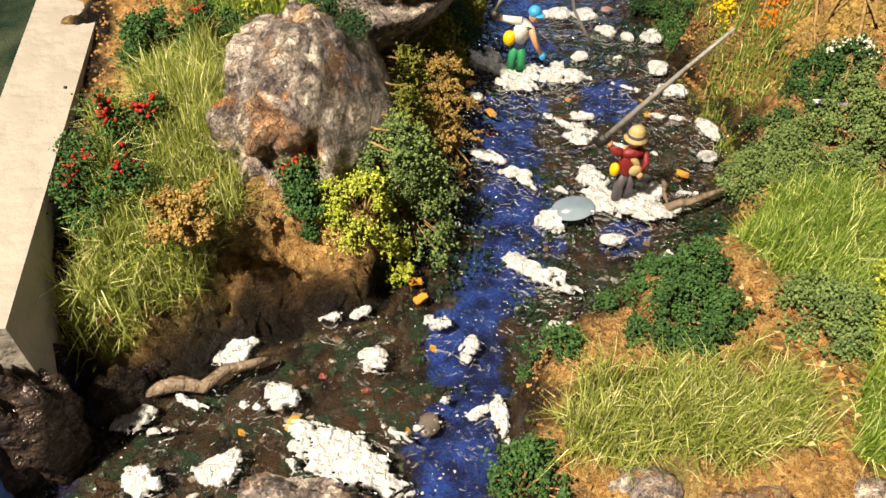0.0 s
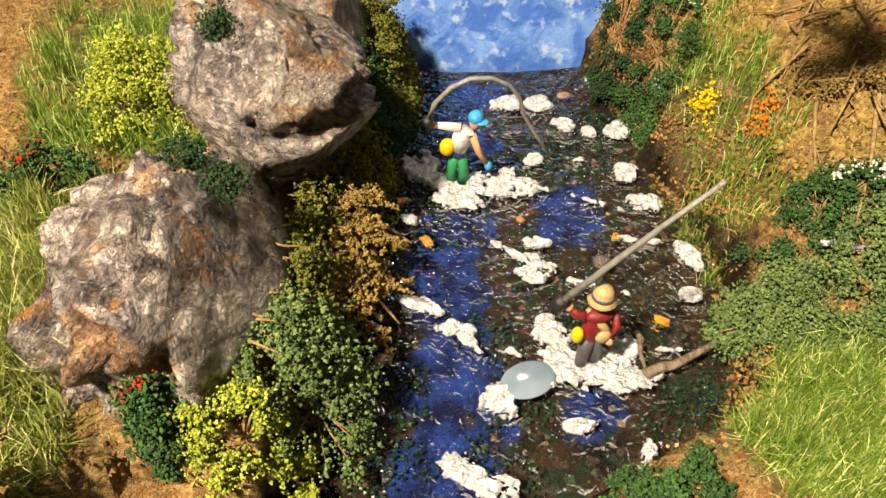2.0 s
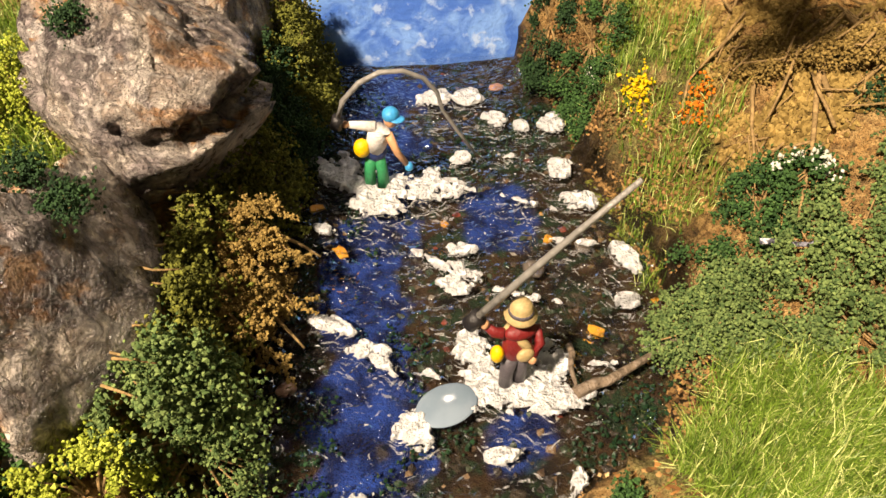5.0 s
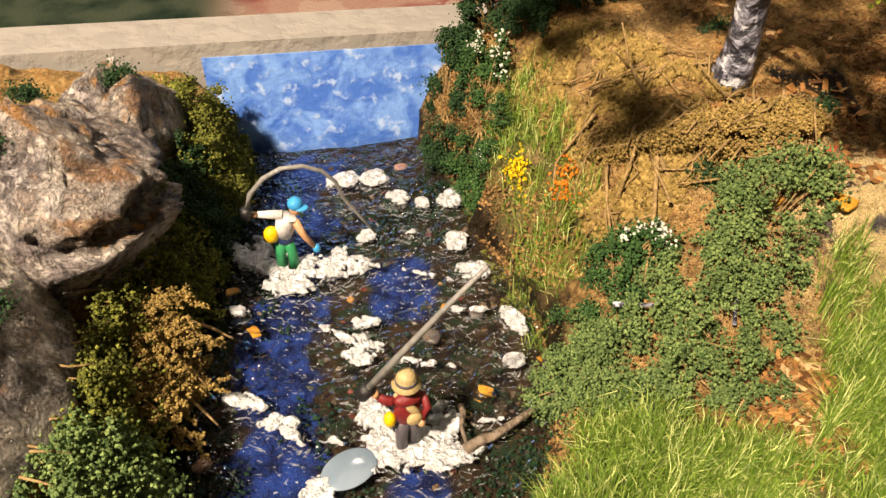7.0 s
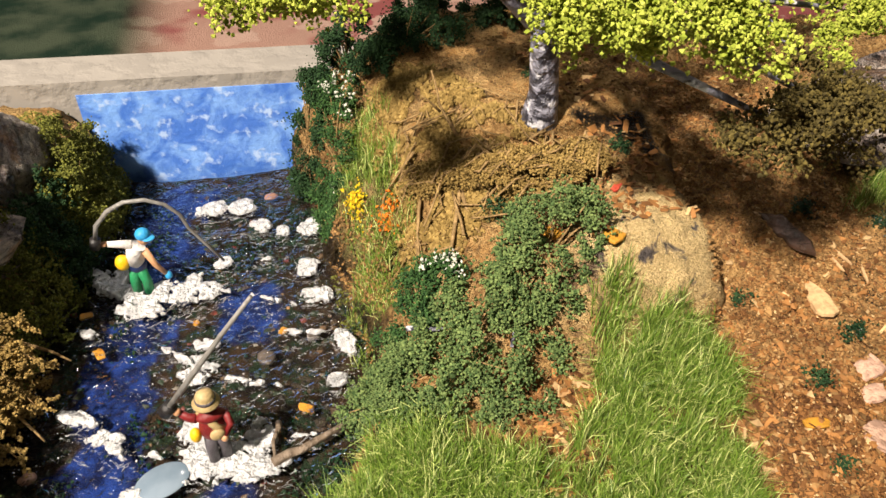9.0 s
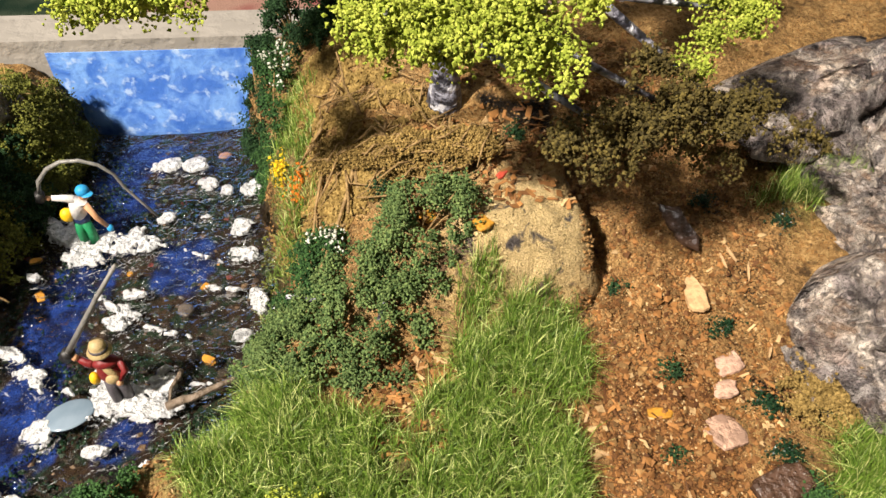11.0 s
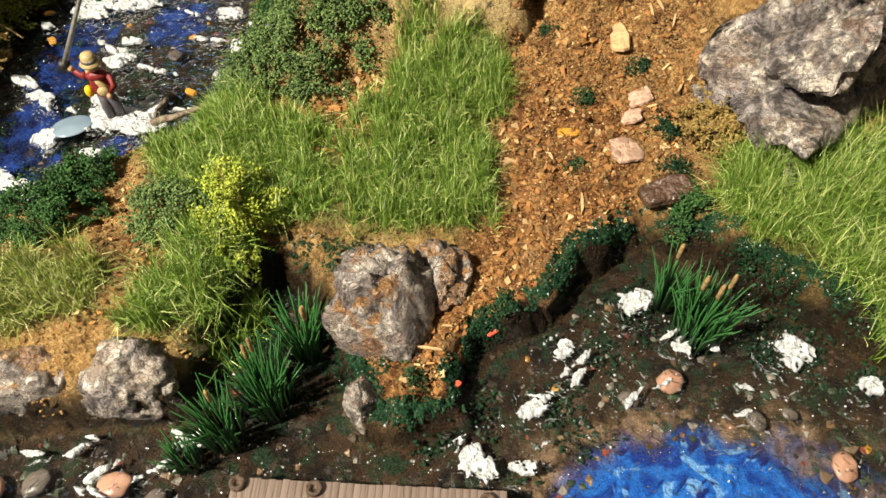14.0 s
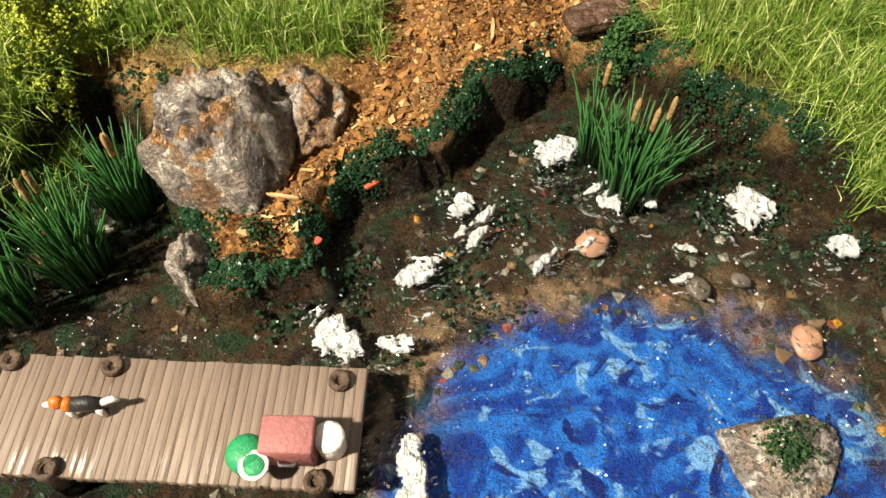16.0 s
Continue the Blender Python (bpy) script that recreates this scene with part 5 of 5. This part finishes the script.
flake("bark_chip", (9.96, 14.76), (0.25, 0.12, 0.06), 20, REDCHIP, "red chip among white flowers", "chip", 513)
flake("plank_offcut", (13.3, 15.0), (0.65, 0.16, 0.08), -8, PALEWOOD, "pale splinter on the hilltop", "wood", 514)
flake("bark_chip", (13.0, 14.85), (0.3, 0.3, 0.08), 20, LEAF, "orange brown bark chip on the hilltop", "bark", 515)
flake("bark_chip", (14.0, 14.4), (0.35, 0.45, 0.08), 20, LEAF, "orange brown bark chip by the sandy rock", "bark", 516)
for k, (x, y, length, turn) in enumerate([(16.95, 9.75, 0.55, 82), (19.2, 14.4, 0.7, 100), (19.5, 14.0, 0.75, 70), (19.4, 12.4, 0.8, 60), (15.6, 10.8, 0.5, 150), (13.9, 6.75, 0.5, 170),
                                          (15.5, 11.4, 0.45, 60), (19.0, 14.2, 0.5, 90)]):
    flake("splinter", (x, y), (length, 0.06, 0.05), turn, PALEWOOD, "thin straw-coloured wood splinter", "wood", 530 + k)
for k, (x, y, s) in enumerate([(2.5, 11.5, 0.3), (2.6, 11.1, 0.28), (0.6, 8.6, 0.3), (4.3, 16.7, 0.32), (8.28, 14.46, 0.3), (3.9, 17.9, 0.3), (8.0, 16.6, 0.25), (6.2, 17.2, 0.2)]):
    flake("fallen_leaf", (x, y, -0.06), (s, s * 0.7, 0.05), 40 * k, LEAF, "orange leaf under the water", "leaf", 560 + k)


def pebble(x, y, size, seed, material, label):
    v, f = ICO[3]
    o = np.array([seed, 0, 0])
    v = np.array([p * (1 + 0.16 * noise.noise(Vector(p * 1.6 + o)) + 0.05 * noise.noise(Vector(p * 5 + o))) for p in v]) * [size * 0.72, size * 0.58, size * 0.24]
    solo("pebble", turn_z(v, seed * 37), f, material, (x, y, -0.12), label, "stone", "stones in the water")


PINKSTONE = mat_plain("pink_stone", (0.44, 0.24, 0.155), 0.4, 0.4, 0.6, 3)
GREYSTONE = mat_plain("grey_stone", (0.13, 0.105, 0.085), 0.4, 0.4, 0.7, 3)
for k, (x, y, s, m) in enumerate([(18.1, 6.3, 0.36, 0), (20.6, 4.65, 0.36, 0), (19.4, 5.5, 0.28, 1), (17.3, 6.0, 0.25, 1), (8.0, 21.7, 0.25, 0), (7.5, 14.0, 0.42, 1), (2.7, 8.6, 0.3, 1), (7.6, 16.0, 0.3, 1),
                                  (8.6, 16.4, 0.2, 1), (8.6, 4.9, 0.4, 0), (7.3, 5.0, 0.35, 1), (6.6, 4.9, 0.35, 0), (21.9, 4.9, 0.3, 1), (20.0, 5.6, 0.2, 1), (3.4, 14.0, 0.22, 0), (9.3, 4.6, 0.3, 1)]):
    pebble(x, y, s, k + 1, GREYSTONE if m else PINKSTONE, "grey brown stone just under the water" if m else "smooth pink stone breaking the water")


# ---- twigs and roots ----
LOGWOOD = mat_plain("grey_log_bark", (0.22, 0.165, 0.115), 0.5, 0.4, 0.8, 5, 0.04)

def twig(points, radius, label, name="dry_twig", material=None, category="twig", sides=7):
    pts = np.array(points, float)
    fine = []
    for a, b in zip(pts, pts[1:]):
        for t in (0, 0.34, 0.67):
            p = a + (b - a) * t
            fine.append(p + np.array(noise.noise_vector(Vector(p * 1.7))) * radius * 1.2 * (1 if len(fine) else 0))
    fine.append(pts[-1])
    n = len(fine)
    solo(name, *tube(fine, [radius * (1 - 0.65 * k / (n - 1)) for k in range(n)], sides), material or TWIG, label=label, category=category, group="twigs and roots")


twig([(14.6, 16.5, 3.5), (13.6, 17.2, 3.75), (12.6, 17.9, 3.7), (12.2, 18.0, 3.6)], 0.06, "pale bent twig across the hilltop")
twig([(12.2, 16.9, 3.7), (11.7, 16.3, 3.3), (11.2, 15.2, 2.7), (10.8, 14.4, 2.2)], 0.06, "long dry twig down the hillside")
twig([(11.7, 16.3, 3.3), (11.8, 15.6, 3.0), (11.9, 15.0, 2.7)], 0.05, "dry forked twig on the hillside")
twig([(13.6, 16.6, 3.5), (12.9, 16.3, 3.4), (12.3, 15.9, 3.2), (11.6, 14.9, 2.6)], 0.07, "ochre root curving over the hillside")
twig([(14.2, 16.3, 3.4), (13.4, 16.0, 3.5), (12.6, 15.6, 3.1)], 0.07, "thick ochre root on the hill")
twig([(11.9, 17.5, 3.8), (11.6, 17.9, 4.3), (11.5, 18.2, 4.9)], 0.04, "thin upright dry twig")
twig([(11.6, 17.8, 4.2), (11.2, 17.8, 4.6)], 0.03, "thin side twig on the scrub")
twig([(12.6, 16.6, 3.6), (12.1, 16.9, 3.9), (11.4, 16.6, 3.5), (10.9, 16.0, 2.8)], 0.05, "curved ochre twig on the slope")
twig([(11.0, 16.8, 2.9), (10.8, 16.2, 2.5), (10.7, 15.4, 2.0)], 0.04, "thin dry twig on the slope")
for k in range(42):
    r = np.random.default_rng(600 + k)
    x, y = r.uniform(10.8, 13.8), r.uniform(15.3, 18.4)
    pts = [(x, y)]
    for _ in range(3):
        pts.append((pts[-1][0] + r.normal() * 0.35, pts[-1][1] + r.normal() * 0.35))
    twig([(a, b, float(height(a, b)) + 0.08 + 0.25 * r.random()) for a, b in pts], r.uniform(0.015, 0.038), "thin dry twig tangled in the scrub", sides=5)
twig([(2.2, 16.6, 1.6), (3.0, 16.3, 1.1), (3.7, 16.2, 0.7), (4.0, 16.1, 0.5)], 0.05, "thin ochre twig reaching over the stream")
twig([(2.6, 15.5, 1.2), (3.2, 15.0, 0.6), (3.7, 14.5, 0.2)], 0.05, "ochre twig drooping to the stream")
twig([(10.2, 14.2, 2.0), (10.8, 14.0, 2.1), (11.4, 14.3, 2.15)], 0.05, "grey twig lying on the wide bush", material=TRUNK)
twig([(11.9, 13.4, 2.0), (12.2, 14.0, 2.3), (12.6, 14.9, 2.7)], 0.035, "grey stem in the wide bush", material=TRUNK)
twig([(7.6, 13.3, 0.05), (8.4, 13.55, 0.12), (9.6, 14.1, 0.12)], 0.10, "grey brown log half sunk at the shore", "log", LOGWOOD, "log", 10)
twig([(7.75, 14.2, 0.0), (7.65, 13.7, 0.1), (7.6, 13.3, 0.05)], 0.06, "short forked branch of a sunken log", "log", LOGWOOD, "log", 9)
twig([(-2.0, 9.1, 0.05), (-0.9, 9.3, 0.2), (0.1, 9.75, 0.1)], 0.16, "brown log along the west shore", "log", LOGWOOD, "log", 10)


# ---- small figures and their tackle, in one plain mesh each ----
def figure(name, at, pieces, label, category, turn=0.0, group="", slim=(0.82, 0.82, 0.97)):
    """pieces: (verts, faces, material) joined in one mesh."""
    mats, soup, slots = [], Soup(), []
    for v, f, m in pieces:
        if m not in mats:
            mats.append(m)
        soup.add(turn_z(np.asarray(v, float) * slim, turn), f)
        slots += [mats.index(m)] * len(f)
    ob = solo(name, *soup.data(), mats, at, label, category, group)
    ob.data.polygons.foreach_set("material_index", slots)
    return ob


def ball(c, s):
    v, f = ICO[3]
    return v * np.array(s) + np.array(c), f


def paint(name, colour, rough=0.45):
    return mat_plain(name, colour, rough, 0.4, 0.3, 20, 0.004)


P_RED, P_TAN, P_SKIN = paint("red_paint", (0.19, 0.016, 0.016)), paint("tan_paint", (0.46, 0.34, 0.16)), paint("skin_tone_paint", (0.62, 0.33, 0.17))
P_GREY, P_BLUE, P_CAP = paint("grey_paint", (0.09, 0.08, 0.09)), paint("navy_paint", (0.02, 0.04, 0.14)), paint("sky_blue_paint", (0.03, 0.33, 0.66))
P_WHITE, P_YEL, P_GREEN = paint("white_paint", (0.75, 0.72, 0.68)), paint("yellow_paint", (0.85, 0.52, 0.01)), paint("leaf_green_paint", (0.02, 0.26, 0.10))
P_ORANGE, P_BLACK = paint("fox_orange_paint", (0.55, 0.15, 0.02)), paint("black_paint", (0.02, 0.018, 0.018))

figure("angler_figurine", (6.72, 13.62, -0.05), [
    (*tube([(-0.12, 0, 0), (-0.13, 0, 0.45), (-0.08, 0.0, 0.8)], [0.13, 0.13, 0.15], 10), P_GREY),
    (*tube([(0.14, 0.03, 0), (0.14, 0.02, 0.45), (0.08, 0, 0.8)], [0.13, 0.13, 0.15], 10), P_GREY),
    (*ball((0, 0, 1.05), (0.27, 0.19, 0.38)), P_RED), (*ball((0.02, -0.02, 1.36), (0.30, 0.17, 0.13)), P_RED),
    (*tube([(0.28, -0.02, 1.36), (0.36, -0.14, 1.1), (0.2, -0.26, 0.95)], [0.1, 0.09, 0.07], 8), P_RED),
    (*tube([(-0.26, 0.0, 1.36), (-0.42, 0.1, 1.35), (-0.55, 0.14, 1.5)], [0.1, 0.09, 0.07], 8), P_RED),
    (*ball((-0.58, 0.12, 1.55), (0.08, 0.08, 0.08)), P_SKIN), (*ball((0.18, -0.28, 0.92), (0.08, 0.08, 0.08)), P_SKIN),
    (*tube([(-0.22, 0.1, 1.42), (0.05, -0.18, 1.2), (0.25, -0.12, 0.95)], [0.07, 0.08, 0.07], 7), P_TAN), (*ball((0.06, -0.24, 1.02), (0.16, 0.09, 0.13)), P_TAN),
    (*ball((0, 0.02, 1.63), (0.15, 0.15, 0.19)), P_SKIN),
    (*[q if k else q + [0, 0.02, 1.66] for k, q in enumerate(lathe([(0.27, 0.0), (0.28, 0.04), (0.2, 0.08), (0.19, 0.2), (0.14, 0.28), (0.03, 0.31)], 18))], P_TAN),
    (*[q if k else q + [0, 0.02, 1.66] for k, q in enumerate(lathe([(0.2, 0.075), (0.213, 0.09), (0.21, 0.14), (0.19, 0.15)], 18))], P_GREY),
    (*ball((-0.36, -0.02, 0.95), (0.12, 0.13, 0.16)), P_YEL)], "painted angler figurine in a red shirt and straw hat", "figurine", 10)
figure("angler_figurine", (5.05, 18.45, -0.05), [
    (*tube([(-0.14, 0, 0), (-0.14, 0, 0.4), (-0.05, 0.02, 0.8)], [0.14, 0.13, 0.15], 10), P_GREEN),
    (*tube([(0.16, -0.04, 0), (0.15, -0.02, 0.4), (0.06, 0.02, 0.8)], [0.14, 0.13, 0.15], 10), P_GREEN),
    (*ball((0.02, 0.02, 0.85), (0.26, 0.2, 0.24)), P_BLUE), (*tube([(0.0, 0.02, 0.9), (0.1, 0.0, 1.2), (0.22, -0.02, 1.38)], [0.22, 0.25, 0.18], 12), P_WHITE),
    (*tube([(0.05, 0.05, 1.38), (-0.25, 0.1, 1.4), (-0.52, 0.0, 1.5)], [0.12, 0.1, 0.07], 8), P_WHITE), (*ball((-0.6, -0.02, 1.52), (0.08, 0.07, 0.07)), P_SKIN),
    (*tube([(0.32, -0.04, 1.25), (0.5, -0.1, 0.85), (0.72, -0.12, 0.55)], [0.1, 0.08, 0.06], 8), P_SKIN), (*ball((0.76, -0.12, 0.5), (0.1, 0.1, 0.1)), P_CAP),
    (*ball((0.38, -0.04, 1.58), (0.15, 0.15, 0.17)), P_SKIN),
    (*ball((0.39, -0.03, 1.68), (0.19, 0.19, 0.15)), P_CAP), (*ball((0.52, -0.12, 1.62), (0.17, 0.15, 0.035)), P_CAP),
    (*ball((-0.28, -0.06, 0.98), (0.19, 0.18, 0.2)), P_YEL)], "painted angler figurine in white shirt and blue cap", "figurine")
figure("dog_figurine", (11.85, 3.98, 0.36), [
    (*tube([(-0.22, 0, 0.24), (0.05, 0, 0.25), (0.24, 0, 0.23)], [0.1, 0.11, 0.08], 10), P_BLACK),
    (*ball((-0.32, 0, 0.32), (0.11, 0.09, 0.1)), P_ORANGE), (*tube([(-0.38, 0, 0.3), (-0.52, 0, 0.27)], [0.06, 0.03], 8), P_WHITE),
    (*ball((-0.2, 0.0, 0.26), (0.1, 0.11, 0.11)), P_ORANGE),
    *[(*tube([(x, y, 0.2), (x + 0.01, y, 0.0)], [0.05, 0.035], 7), P_WHITE) for x in (-0.2, 0.2) for y in (-0.07, 0.07)],
    (*tube([(0.24, 0, 0.25), (0.4, 0.02, 0.3), (0.5, 0.03, 0.26)], [0.05, 0.05, 0.02], 8), P_WHITE)], "tiny orange, black and white dog figurine on the planks", "figurine")

RODMAT = mat_plain("grey_rod", (0.24, 0.23, 0.21), 0.35, 0.5, 0.3, 10)


def fishing_rod(points, radius, label):
    base = thing("fishing_rod", points[0], label, "fishing rod")
    p = np.array(points, float) - np.array(points[0], float)
    part("rod", *tube(p, np.linspace(radius, radius * 0.55, len(p)), 8), RODMAT, base)
    d = (p[1] - p[0]) / np.linalg.norm(p[1] - p[0])
    part("reel", *tube([-d * 0.12, d * 0.12], [radius * 2.0, radius * 2.0], 10), P_BLACK, base, "small dark reel")


fishing_rod([(6.1, 13.68, 1.5), (6.65, 13.58, 2.35), (7.2, 13.47, 3.2), (7.77, 13.37, 4.03)], 0.06, "straight grey fishing rod held up")
arc = [(4.42, 18.4, 1.5), (4.55, 18.38, 1.95), (4.85, 18.36, 2.3), (5.2, 18.36, 2.48), (5.6, 18.37, 2.48), (5.95, 18.4, 2.3), (6.2, 18.43, 1.98), (6.3, 18.45, 1.6), (6.55, 18.4, 1.2), (6.9, 18.3, 0.7)]
fishing_rod(arc, 0.055, "bent grey fishing rod arching over the water")

PALE = Mat("pale_resin", 0.12, 0.6)
PALE.base(PALE.mix(PALE.noise(1.2), (0.15, 0.205, 0.26), (0.21, 0.27, 0.33)))
v, f = ICO[5]
solo("resin_pool", turn_z(v * np.array([0.48, 0.34, 0.07]), 22), f, PALE.m, (5.72, 13.36, 0.02), "smooth pale blue resin droplet beside the foam", "droplet")


# ---- containers on the landing stage ----
crate = thing("crate", (14.2, 3.42, 0.36), "dull red lidded box on the planks", "box", turn=-4)
part("body", *rounded_box(0.56, 0.4, 0.44, 0.05, 2), paint("dull_red_paint", (0.27, 0.09, 0.09), 0.55), crate)
part("lid", *[q if k else q + [0, 0, 0.445] for k, q in enumerate(rounded_box(0.58, 0.42, 0.08, 0.03, 2))], paint("faded_red_paint", (0.33, 0.125, 0.12), 0.55), crate)
part("handle", *tube([(-0.1, -0.22, 0.3), (-0.08, -0.27, 0.3), (0.08, -0.27, 0.3), (0.1, -0.22, 0.3)], [0.02] * 4, 6), P_GREY, crate)
tub = thing("tub", (14.62, 3.42, 0.36), "small white tub on the planks", "tub")
part("body", *lathe([(0.11, 0.0), (0.16, 0.02), (0.165, 0.3), (0.15, 0.32)], 18), P_WHITE, tub)
part("lid", *lathe([(0.17, 0.315), (0.178, 0.33), (0.175, 0.37), (0.13, 0.39)], 18), P_WHITE, tub)
jug = thing("bucket", (13.72, 3.32, 0.36), "green bucket with a pale rim on the planks", "bucket")
part("body", *lathe([(0.14, 0.0), (0.2, 0.04), (0.22, 0.26), (0.17, 0.36), (0.08, 0.39)], 18), P_GREEN, jug)
mouth = lathe([(0.12, -0.02), (0.155, 0.0), (0.165, 0.05), (0.13, 0.06), (0.11, 0.01), (0.02, 0.0)], 18)
part("rim", mouth[0] + [0.13, -0.17, 0.33], mouth[1], P_WHITE, jug, "pale rim")
part("cover", *[q if k else q + [0.13, -0.17, 0.345] for k, q in enumerate(lathe([(0.105, 0.0), (0.108, 0.01), (0.05, 0.015)], 16))], P_GREEN, jug)
